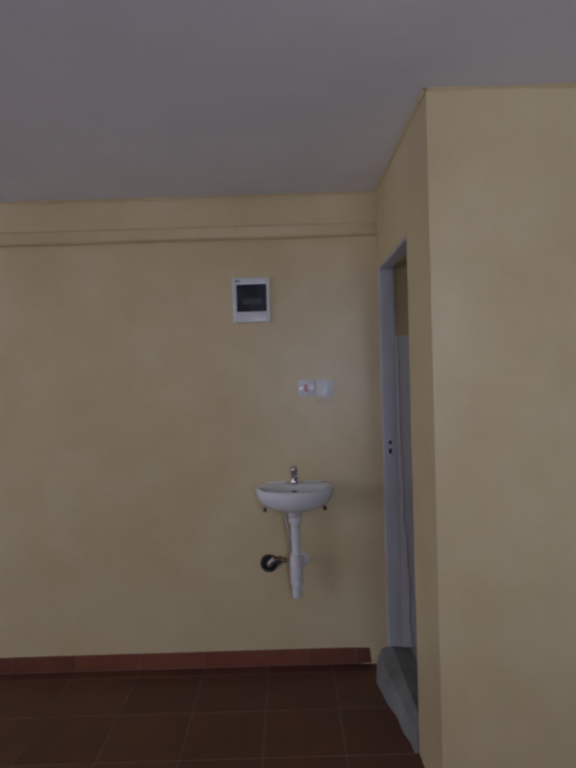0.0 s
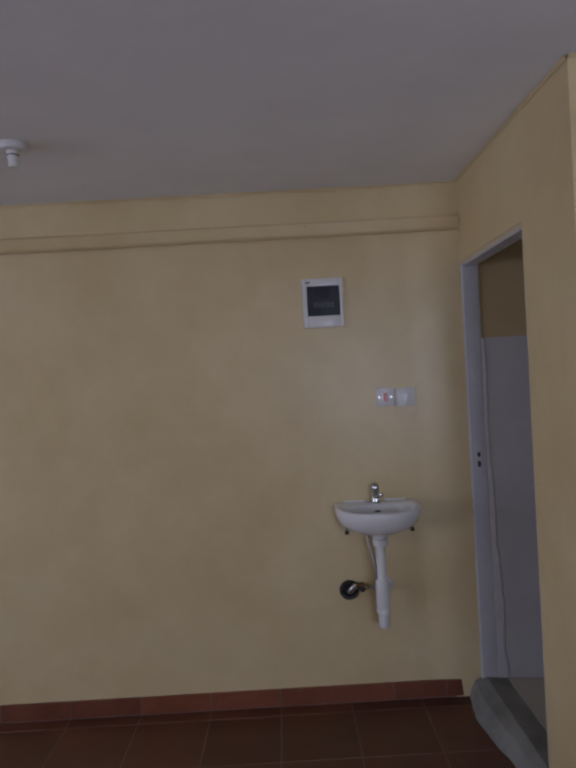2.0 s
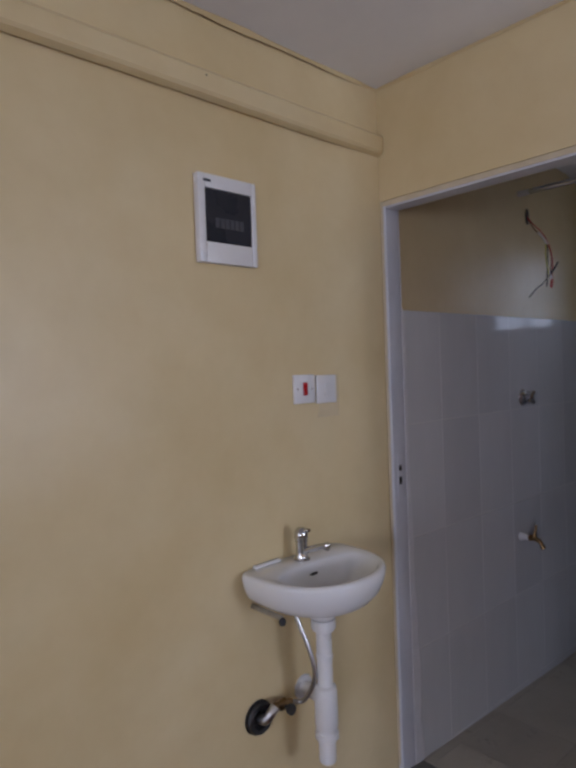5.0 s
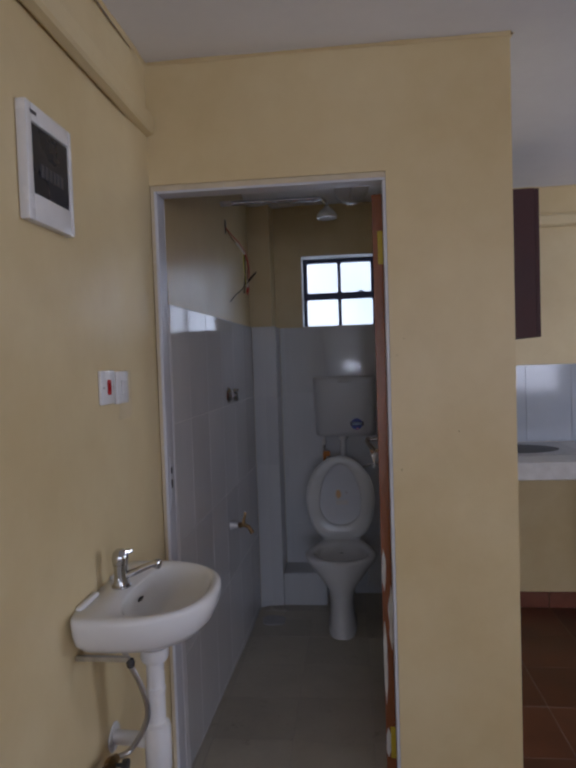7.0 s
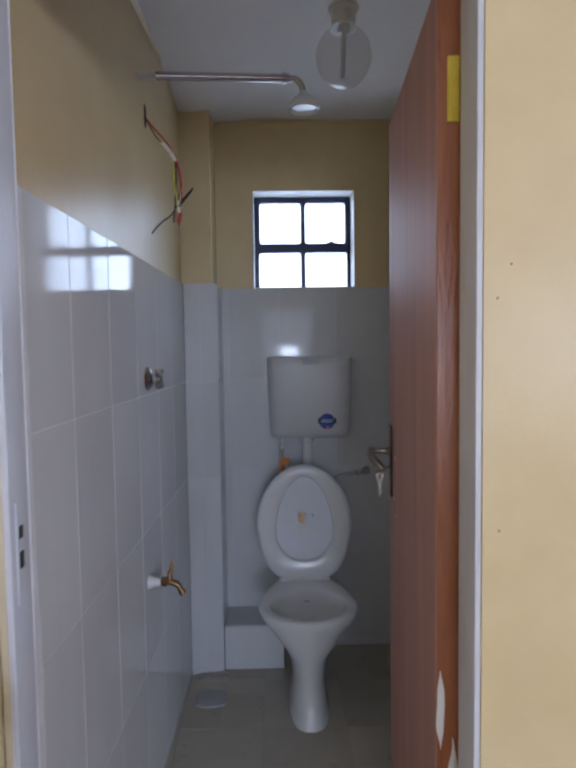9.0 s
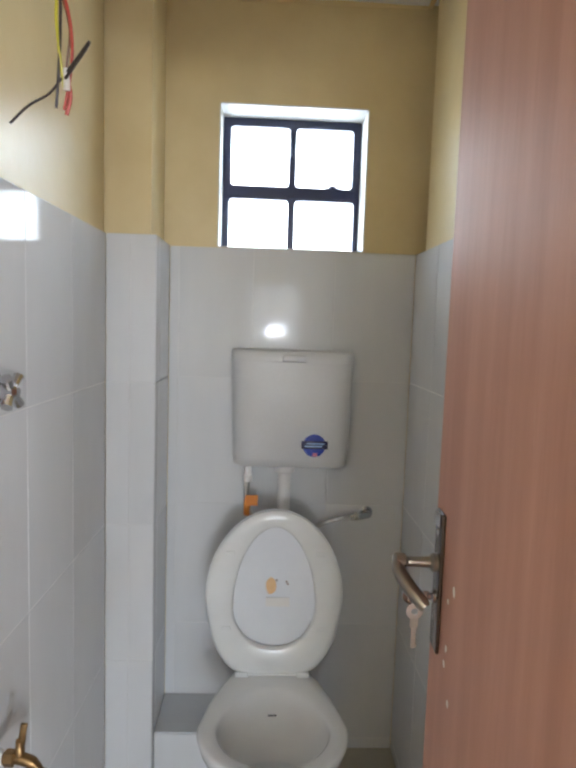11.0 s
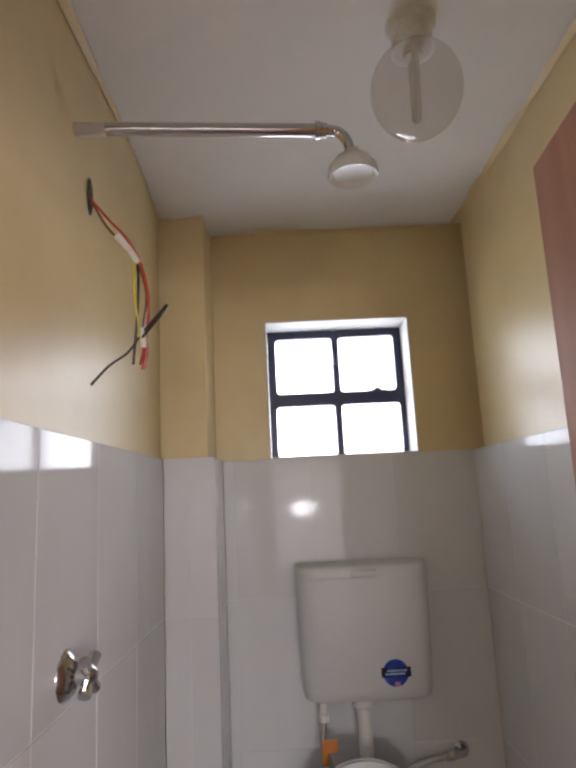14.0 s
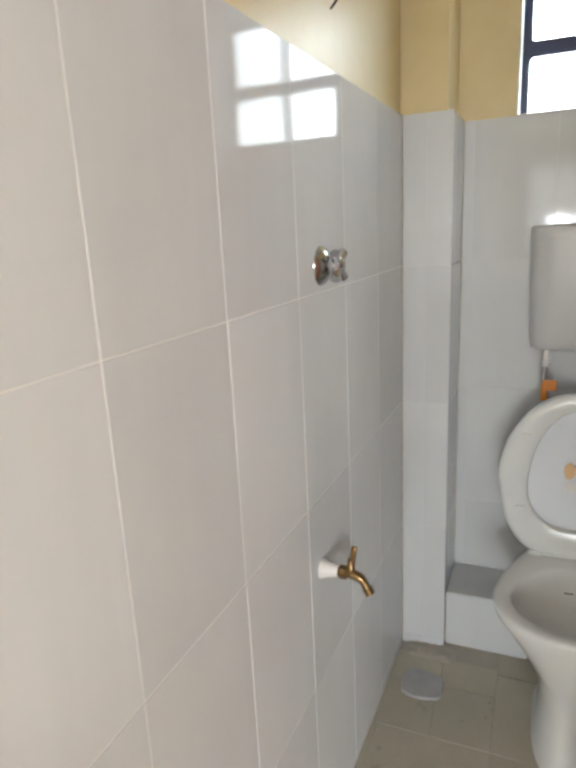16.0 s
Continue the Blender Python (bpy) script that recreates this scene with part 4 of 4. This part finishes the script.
lo = [seat_ring(-0.016, -0.03), seat_ring(-0.014, -0.006), seat_ring(-0.008, 0.004), seat_ring(0.0, 0.005), seat_ring(0.0025, 0.0), seat_ring(0.0025, -0.03), seat_ring(0.0, -0.075), seat_ring(-0.003, -0.12)]
lid = part("lid", loft(lo), LIDPLASTIC, toilet, m=HINGE, angle=60)
bm = bmesh.new()
edge = [bm.verts.new((-0.010 + 0.015 * math.cos(a) * (1 + 0.18 * noise.noise((a, 1, 3))), 0.246 + 0.024 * math.sin(a) * (1 + 0.16 * noise.noise((a * 2, 4, 3))), 0.0014)) for a in [2 * math.pi * k / 22 for k in range(22)]]
bm.faces.new(edge)
part("sticker", bm, PEACH, lid, "faded torn peach paper sticker", smooth=False)
for px, py in ((0.006, 0.262), (0.034, 0.258), (0.038, 0.252)):
    part("sticker_speck", box(px - 0.0022, px + 0.0022, py - 0.0022, py + 0.0022, 0.0005, 0.0016), WIREBROWN, lid, "dark speck of old glue", smooth=False)
part("sticker", box(-0.024, 0.044, 0.186, 0.212, 0.0005, 0.0016), SWITCHWHITE, lid, "whitish scuffed sticker", smooth=False)
hb = box(-0.072, 0.072, -0.010, -0.001, 0.002, 0.016, 0.003, seg=2)
box(-0.060, 0.060, -0.022, -0.013, 0.002, 0.016, 0.003, hb, 2)
for sx in (-1, 1):
    box(sx * 0.088 - 0.019, sx * 0.088 + 0.019, -0.018, 0.002, -0.004, 0.020, 0.005, hb, 2)
part("seat_hinge", hb, SEATPLASTIC, toilet, m=HINGE)
for sx in (-1, 1):
    for yy, bx in ((0.13, 0.135), (0.345, 0.128)):
        part("seat_buffer", box(sx * bx - 0.013, sx * bx + 0.013, yy - 0.006, yy + 0.006, 0.0190, 0.0225, 0.0016), SEATPLASTIC, toilet, m=HINGE)

# cistern
cis = thing("toilet_cistern", pose(XB - 0.002, -0.571, 1.030), "grey white plastic toilet cistern on the tiled wall", "cistern")
cr = [egg(0, 0, z, w, d, 0.0, 6, 6, 64) for z, w, d in ((0.0, 0.164, 0.110), (0.006, 0.172, 0.118), (0.03, 0.176, 0.124), (0.20, 0.182, 0.130), (0.315, 0.184, 0.132))]
tank = loft([[Vector((p.y, -p.x, p.z)) for p in r] for r in cr])
part("tank", tank, CISTERN, cis, angle=50)
cr = [egg(0, 0, z, w, d, 0.0, 6, 6, 64) for z, w, d in ((0.3153, 0.1840, 0.1320), (0.318, 0.1846, 0.1326), (0.340, 0.1846, 0.1326), (0.347, 0.181, 0.129), (0.349, 0.16, 0.11))]
part("tank_lid", loft([[Vector((p.y, -p.x, p.z)) for p in r] for r in cr]), CISTERN, cis, angle=50)
part("flush_lever", box(-0.150, -0.136, -0.034, 0.034, 0.318, 0.338, 0.005, seg=2), CISTERN, cis, "flat flush lever")
stk = part("sticker", lathe([(0.0, 0.0006), (0.034, 0.0006), (0.034, 0.0)], 32, None, pose(-0.1283, -0.068, 0.072, 0, -91)), BLUE, cis, "round blue sticker with unreadable print")
part("print_band", box(-0.1302, -0.1292, -0.108, -0.030, 0.062, 0.086), NAVYINK, stk, "navy printed band", smooth=False)
for z, a, b in ((0.078, -0.098, -0.045), (0.070, -0.092, -0.040)):
    part("print_line", box(-0.1308, -0.1300, a, b, z - 0.0022, z + 0.0022), SKYINK, stk, "light blue unreadable print", smooth=False)
part("print_spot", box(-0.1304, -0.1292, -0.078, -0.064, 0.040, 0.050), PINKINK, stk, "pink printed spot", smooth=False)

fp1 = thing("flush_pipe", pose(1.720, -0.556, 0), "white plastic flush pipe below the cistern", "pipe")
part("pipe", tube([(0, 0, 1.032), (0, 0, 0.62), (-0.01, 0.01, 0.48), (-0.03, 0.035, 0.38)], 0.019, None, 16), PVC, fp1)
part("nut", lathe([(0.030, 1.030), (0.031, 1.012), (0.024, 1.006), (0.02, 1.006)], 12), PVC, fp1)
cf = thing("cistern_feed", pose(1.690, -0.445, 0), "grey flexible feed hose with an orange tag", "hose")
part("connector", lathe([(0.010, 1.032), (0.010, 1.004), (0.013, 1.002), (0.013, 0.985), (0.008, 0.983), (0, 0.983)], 12), PVC, cf)
part("hose", tube(curve([(0, 0, 0.985), (0.002, 0.004, 0.94), (0.0, -0.004, 0.90), (0.010, -0.030, 0.85), (0.03, -0.08, 0.80)], 6), 0.0075, None, 10), STEEL, cf)
part("tag", box(-0.011, -0.009, -0.032, 0.006, 0.912, 0.944, 0.0004), ORANGE, cf, "orange paper tag")
part("tag_band", lathe([(0.0085, 0.935), (0.0105, 0.93), (0.0105, 0.885), (0.0085, 0.88)], 10), ORANGE, cf, "orange band")
av = thing("angle_valve", pose(XB, -0.826, 0.862), "chrome angle valve with a braided hose", "valve")
part("wall_flange", lathe([(0.0, 0.006), (0.014, 0.006), (0.022, 0.0), (0, 0.0)], 18, None, pose(-0.001, 0, 0, 0, -90)), CHROME, av)
part("valve_body", tube([(-0.004, 0, 0), (-0.030, 0, 0), (-0.034, 0.012, -0.001), (-0.034, 0.055, -0.006)], 0.011, None, 12), CHROME, av)
part("valve_nut", lathe([(0.0135, 0), (0.0135, 0.012), (0.009, 0.012)], 6, None, pose(-0.034, 0.030, -0.003, -90)), STEEL, av)
part("hose", tube(curve([(-0.034, 0.052, -0.006), (-0.036, 0.11, -0.015), (-0.045, 0.17, -0.040), (-0.06, 0.22, -0.085), (-0.065, 0.26, -0.14)], 6), 0.0085, None, 10), STEEL, av)

# shower arm
sh = thing("wall_shower", pose(0.940, yl(0.94) + 0.006, 2.226), "chrome shower arm with a round white head", "shower")
part("socket", tube([(0, 0.012, 0), (0, -0.050, 0)], 0.0125, None, 14), SWITCHWHITE, sh, "white plastic socket")
part("arm", tube([(0, -0.038, 0), (0.048, -0.432, 0.012)], 0.0120, None, 16), CHROME, sh)
part("collar", lathe([(0.011, 0), (0.0165, 0.001), (0.0165, 0.010), (0.014, 0.012), (0.014, 0.022), (0.011, 0.024)], 16, None, pose(0.047, -0.422, 0.012, 90, 0, 7)), CHROME, sh)
part("elbow", tube(curve([(0.049, -0.442, 0.012), (0.052, -0.465, 0.010), (0.054, -0.481, -0.006), (0.054, -0.487, -0.030)], 5), 0.010, None, 12), CHROME, sh)
part("head", lathe([(0.012, -0.036), (0.016, -0.044), (0.032, -0.056), (0.044, -0.072), (0.047, -0.086), (0.045, -0.092), (0.040, -0.090), (0.036, -0.084), (0.0, -0.082)], 30, None, pose(0.054, -0.489, 0.010)), SEATPLASTIC, sh, "round white shower head")

# globe light on the bathroom ceiling
gl = thing("ceiling_globe_light", pose(0.940, -0.638, ZC), "milky glass globe ceiling light, switched off", "ceiling light")
part("base", lathe([(0.0, 0), (0.046, 0.0), (0.046, -0.012), (0.038, -0.020), (0.036, -0.058), (0.0, -0.056)], 28), PVC, gl, "white plastic base")
R = 0.082
gp = [(R * math.sin(a), -0.142 + R * 1.08 * math.cos(a)) for a in [0.50 + (math.pi - 0.50) * k / 26 for k in range(27)]]
gi = [(r * 0.975, -0.142 + (z + 0.142) * 0.975) for r, z in gp[::-1]]
gp[-1], gi[0] = (0, gp[-1][1]), (0, gi[0][1])
gob = part("globe", lathe(gp, 36), GLOBE, gl, "milky glass globe", angle=80)
gob.visible_shadow = False
cb = lathe([(0.0, -0.057), (0.018, -0.057), (0.018, -0.078), (0.0, -0.080)], 16)
part("bulb_cap", cb, PVC, gl)
part("bulb_tube", tube(curve([(-0.012, 0, -0.076), (-0.014, 0.002, -0.14), (-0.006, 0.004, -0.195), (0.006, 0.004, -0.195), (0.014, 0.002, -0.14), (0.012, 0, -0.076)], 6), 0.0065, None, 8), SEATPLASTIC, gl, "thin white bulb tube")

# loose wires out of the wall
wr = thing("loose_wires", pose(0, -0.048, 0), "bunch of loose red, yellow and black wires from the wall", "wires")
part("wall_box", lathe([(0.0, 0.0008), (0.016, 0.0008), (0.017, 0.0)], 18, None, pose(1.014, 0.0155, 2.138, 90) @ Matrix.Diagonal((1, 2.2, 1, 1))), BLACK, wr, "dark wall opening")
W0 = (1.014, 0.016, 2.135)


def wire(pts, mat, r=0.0026, label=""):
    part("wire", tube(curve(pts, 5), r, None, 7), mat, wr, label)


wire([W0, (1.012, -0.020, 2.090), (1.010, -0.050, 2.055), (1.005, -0.078, 2.004), (1.008, -0.092, 1.945), (1.016, -0.090, 1.885), (1.026, -0.074, 1.816)], WIRERED, label="red wire")
wire([W0, (1.012, -0.014, 2.080), (1.010, -0.040, 2.048), (1.006, -0.070, 2.010), (1.014, -0.088, 1.945), (1.020, -0.080, 1.880), (1.030, -0.080, 1.815)], WIREBROWN, 0.0024, "brown wire")
wire([(1.012, -0.038, 2.050), (1.003, -0.068, 2.010), (1.000, -0.070, 1.955), (1.004, -0.074, 1.900), (1.014, -0.078, 1.850)], WIREYELLOW, label="yellow wire")
wire([(1.012, -0.042, 2.045), (1.006, -0.072, 2.000), (1.002, -0.076, 1.945), (1.006, -0.072, 1.880), (1.016, -0.064, 1.815)], WIREBLACK, label="black wire")
wire([(1.012, -0.082, 1.872), (0.992, -0.108, 1.890), (0.974, -0.132, 1.908), (0.984, -0.116, 1.890), (1.008, -0.082, 1.862)], WIREBLACK, 0.0028, "black wire loop")
wire([(1.008, -0.076, 1.862), (0.998, -0.058, 1.832), (0.982, -0.030, 1.806), (0.971, -0.004, 1.773)], WIREBLACK, 0.0022, "black wire end")
wire([(1.014, -0.082, 1.870), (1.024, -0.086, 1.840), (1.028, -0.078, 1.808)], WIRERED, 0.0034, "red wire end")
part("tape", tube(curve([(1.011, -0.036, 2.056), (1.007, -0.060, 2.026), (1.004, -0.076, 1.998)], 4), 0.0065, None, 8), TAPE, wr, "whitish insulating tape")
part("tape", tube([(1.012, -0.082, 1.880), (1.016, -0.082, 1.845)], 0.006, None, 8), TAPE, wr, "whitish insulating tape")

# stop cock and low tap on the left tiles
sc = thing("shower_stop_cock", pose(0.914, yl(0.914), 1.333, 0, 0, -1.3) , "chrome stop cock with a cross handle on the tiles", "tap")
part("flange", lathe([(0.0, 0.018), (0.016, 0.018), (0.026, 0.013), (0.034, 0.006), (0.037, 0.0), (0, 0)], 26, None, pose(0, 0, 0, 90)), CHROME, sc)
part("spindle", tube([(0, -0.002, 0), (0, -0.034, 0)], 0.0135, None, 14), CHROME, sc)
hd = bmesh.new()
for k in range(4):
    a = math.pi / 4 + k * math.pi / 2
    tube([(0.008 * math.cos(a), -0.034, 0.008 * math.sin(a)), (0.033 * math.cos(a), -0.036, 0.033 * math.sin(a))], [0.0075, 0.0095], hd, 10)
part("cross_handle", hd, CHROME, sc)
part("handle_hub", lathe([(0.013, 0), (0.014, 0.012), (0.008, 0.018), (0, 0.019)], 16, None, pose(0, -0.028, 0, 90)), CHROME, sc)

lt1 = thing("wall_tap", pose(0.862, yl(0.862), 0.732, 0, 0, -1.3) @ Matrix.Scale(0.8, 4), "brass bib tap on a white socket in the tiles", "tap")
part("socket", lathe([(0.012, 0.045), (0.016, 0.040), (0.020, 0.018), (0.026, 0.004), (0.026, 0.0)], 14, None, pose(0, 0, 0, 90)), PVC, lt1, "white plastic socket")
tb = tube(curve([(0, -0.040, 0), (0, -0.075, 0), (0.0, -0.104, -0.010), (0.0, -0.120, -0.034)], 5), [0.012] * 6 + [0.0125] * 5 + [0.011] * 5, None, 12)
lathe([(0.0125, -0.012), (0.017, -0.009), (0.017, 0.009), (0.0125, 0.012)], 6, tb, pose(0, -0.058, 0, 90))
lathe([(0.0, -0.016), (0.013, -0.014), (0.0135, 0.002), (0.0, 0.002)], 12, tb, pose(0, -0.120, -0.034, -30))
part("tap_body", tb, BRASS, lt1)
part("stem", lathe([(0.010, 0.0), (0.0105, 0.014), (0.008, 0.018), (0.0075, 0.034), (0.0, 0.036)], 12, None, pose(0, -0.078, 0.006)), BRASS, lt1)
part("lever", box(-0.0045, 0.0045, -0.084, -0.070, 0.036, 0.088, 0.003, seg=2), BRASS, lt1, m=pose(0, 0, 0, 8))

# ---- kitchen things ----
cab = thing("wall_cabinet", pose(0.915, -1.102, 1.552), "dark maroon kitchen wall cabinet", "cabinet")
part("carcass", box(0, 0.79, -0.335, -0.0005, 0, 0.655, 0.0015), MAROON, cab)
for k in range(2):
    d1 = part("cabinet_door", box(0.002 + k * 0.395, 0.392 + k * 0.395, -0.354, -0.336, 0.002, 0.653, 0.002), MAROON, cab)
    part("handle", tube([(0.33 if k == 0 else 0.45, -0.372, 0.06), (0.33 if k == 0 else 0.45, -0.372, 0.18)], 0.005, None, 8), CHROME, d1)

CT = 0.970
ctop = tagged(obj("kitchen_worktop", box(1.045, XE - 0.002, -3.2, -1.102, CT - 0.085, CT, 0.004), COUNTER), "pale grey kitchen worktop slab with a thick front edge", "worktop")
pier = tagged(obj("worktop_support", box(1.08, XE - 0.003, -2.16, -2.04, -0.005, CT - 0.0855, 0.004), YELLOW), "cream yellow masonry support under the worktop", "support wall")
ks = thing("kitchen_sink", pose(1.47, -1.43, CT), "dark steel kitchen sink set in the worktop", "sink")
part("rim", box(-0.23, 0.19, -0.34, 0.27, 0.0005, 0.004, 0.0015), STEEL, ks)
# no real depth: the hollow's shade is a flat black disc
part("bowl", lathe([(0.0, 0.0048), (0.150, 0.0048), (0.158, 0.0042)], 28, None, pose(-0.02, -0.03, 0) @ Matrix.Diagonal((1, 1.5, 1, 1))), BLACK, ks, "flat black disc for the shaded sink hollow")

# ---- tiles and skirtings ----
VS = [0.046, 0.085, 0.485, 0.885, 1.285, TT]
ca, sa = math.cos(radians(1.3)), math.sin(radians(1.3))
lay(wall_north, "wall_tile", LM @ Vector((0, 0.006, 0)), (ca, -sa, 0), (0, 0, 1), steps(0.006, CX - 0.077, 0.226, 0.252), VS, 0.006, WHITETILE, 0.0028)
lay(wall_bathroom_south, "wall_tile", (0, YR - 0.006, 0), (-1, 0, 0), (0, 0, 1), [-v for v in steps(0.112, XB - 0.001, 0.30, 0.25)][::-1], VS, 0.006, WHITETILE, 0.0028)
tagged(obj("tile_bed", box(0.112, XB - 0.003, YR - 0.0095, YR - 0.0009, 0.02, TT - 0.002), LIGHTGROUT, smooth=False), "pale grout bed behind the bathroom wall tiles", "grout", kind="structure")
tagged(obj("tile_bed", box(XB - 0.0010, XB + 0.0075, YR + 0.001, CY - 0.001, 0.02, TT - 0.002), JOINT, smooth=False), "pale grout bed behind the bathroom wall tiles", "grout", kind="structure")
lay(wall_bathroom_east, "wall_tile", (XB + 0.004, 0, 0), (0, -1, 0), (0, 0, 1), [-CY + 0.001, -CY + 0.030, 0.445, 0.695, -YR - 0.001], VS, 0.006, WHITETILE, 0.0028)
# column: face towards the door, and its side
tagged(obj("tile_bed", box(CX - 0.0010, CX + 0.0245, CY + 0.004, yl(CX) - 0.001, 0.02, TT - 0.002), JOINT, smooth=False), "pale grout bed behind the column tiles", "grout", kind="structure")
lay(column, "column_tile", (CX + 0.004, 0, 0), (0, -1, 0), (0, 0, 1), [-yl(CX) + 0.001, -yl(CX) + 0.066, -CY], VS, 0.006, WHITETILE, 0.0024, 0.0010)
lay(column, "column_tile", (0, CY + 0.0075, 0), (1, 0, 0), (0, 0, 1), [CX - 0.001, CX + 0.05, XB - 0.004], VS, 0.0075, WHITETILE, 0.0024)
tagged(obj("tile_bed", box(CX + 0.003, XB - 0.005, CY + 0.0078, CY + 0.030, 0.02, TT - 0.001), JOINT, smooth=False), "pale grout bed behind the column tiles", "grout", kind="structure")
# low tiled boxing left of the toilet
boxing = structure("pipe_boxing", box(1.604, XB - 0.003, -0.440, CY - 0.001, 0.02, 0.236), LIGHTGROUT, "low white tiled pipe boxing by the floor", "boxing")
lay(boxing, "boxing_tile", (1.604, 0, 0), (0, -1, 0), (0, 0, 1), [-CY + 0.002, 0.436], [FB, 0.238], 0.006, WHITETILE, 0.003)
lay(boxing, "boxing_tile", (0, 0, 0.236), (1, 0, 0), (0, 1, 0), [1.600, XB - 0.004], [-0.438, CY - 0.002], 0.005, WHITETILE, 0.003)
# bathroom floor
fall = Vector((1.10, 0, FB - FD)).normalized()
lay(floor_bath, "floor_tile", (0.10, 0, FD - 0.006), fall, (0, 1, 0), [0.018, 0.20, 0.50, 0.80, 1.098], steps(YR + 0.001, -0.030, -0.36, 0.30), 0.006, BATHTILE, 0.003, 0.002)
lay(floor_bath, "floor_tile", (0, 0, FB - 0.006), (1, 0, 0), (0, 1, 0), [1.20, 1.50, 1.60], [YR + 0.001, -0.66, -0.36], 0.006, BATHTILE, 0.003, 0.003)
lay(floor_bath, "floor_tile", (0, 0, FB - 0.0055), (1, 0, 0), (0, 1, 0), [1.20, 1.40, 1.52], [-0.36, -0.20, -0.056], 0.007, BATHTILE, 0.003, 0.008)
lay(floor_bath, "floor_tile", (0, 0, FB - 0.006), (1, 0, 0), (0, 1, 0), [1.60, XB - 0.002], steps(YR + 0.001, -0.45, -0.66, 0.30), 0.006, BATHTILE, 0.004, 0.003)
# rough mortar at the foot of the column
bm = bmesh.new()
bmesh.ops.create_grid(bm, x_segments=16, y_segments=16, size=1, matrix=pose(1.545, -0.15, FB - 0.002) @ Matrix.Diagonal((0.045, 0.085, 1, 1)))
for v in bm.verts:
    e = max(abs(v.co.x - 1.545) / 0.045, abs(v.co.y + 0.15) / 0.085)
    v.co.z += max(0, 1 - e ** 3) * (0.010 + 0.016 * abs(noise.noise(v.co * 38)))
tagged(obj("mortar_lump", bm, PALECEMENT), "rough pale cement mortar at the foot of the column", "mortar")

# flat grey cement patch over the floor waste in front of the column
bm = bmesh.new()
rims = []
for r, z in ((1.0, -0.001), (0.90, 0.0065), (0.55, 0.0075)):
    rims.append([bm.verts.new((1.385 + 0.062 * r * math.copysign(abs(math.cos(a)) ** 0.6, math.cos(a)) * (1 + 0.16 * noise.noise((math.cos(a) * 1.7, math.sin(a) * 1.7, 2))), -0.150 + 0.064 * r * math.copysign(abs(math.sin(a)) ** 0.6, math.sin(a)) * (1 + 0.16 * noise.noise((math.cos(a) * 1.9, math.sin(a) * 1.9, 6))), FB + z + 0.0012 * noise.noise((a * 2, r * 5, 1)))) for a in [2 * math.pi * k / 30 for k in range(30)]])
for a, b in zip(rims, rims[1:]):
    for k in range(30):
        bm.faces.new((a[k], a[(k + 1) % 30], b[(k + 1) % 30], b[k]))
bm.faces.new(rims[-1])
tagged(obj("cement_patch", bm, GREYPATCH), "flat grey cement patch on the beige bathroom floor tiles", "cement patch")

# red floor tiles, the nearest as pieces and the far ones joined
T = 0.33
jx, jy = steps(XW + 0.002, XE - 0.002, -0.948, T), steps(YS + 0.002, 0.004, -0.072, T)
lay(floor_living, "floor_tile", (0, 0, -0.008), (1, 0, 0), (0, 1, 0), jx, jy, 0.008, REDTILE, 0.005, 0.0015, skip=lambda a, b: a > -0.09 and b > -1.1)
SK = steps(XW + 0.002, -0.60, -0.948, T)[:-1] + [-0.415, -0.165, -0.058]
lay(wall_north, "skirting_tile", (0, YN - 0.0005, 0), (1, 0, 0), (0, 0, 1), SK, [0.001, 0.086], 0.010, SKIRTTILE_LIT, 0.006, 0.003)
tagged(obj("skirting_bed", box(XW + 0.001, -0.06, YN - 0.0085, YN - 0.0008, 0.0, 0.082), GROUT, smooth=False), "dull grout between the red skirting tiles", "grout", kind="structure")
lay(wall_kitchen, "skirting_tile", (XE, 0, 0), (0, -1, 0), (0, 0, 1), steps(1.104, 3.2, 1.39, T), [0.001, 0.095], 0.010, SKIRTTILE_LIT, 0.004, 0.003)
lay(pier, "skirting_tile", (0, -2.04, 0), (-1, 0, 0), (0, 0, 1), [-XE + 0.012, -1.40, -1.08], [0.001, 0.095], 0.010, SKIRTTILE_LIT, 0.004, 0.003)
lay(wall_kitchen, "splashback_tile", (XE, 0, 0), (0, -1, 0), (0, 0, 1), steps(1.104, 3.2, 1.36, 0.25), [CT + 0.001, 1.415], 0.008, SPLASHTILE, 0.0016)
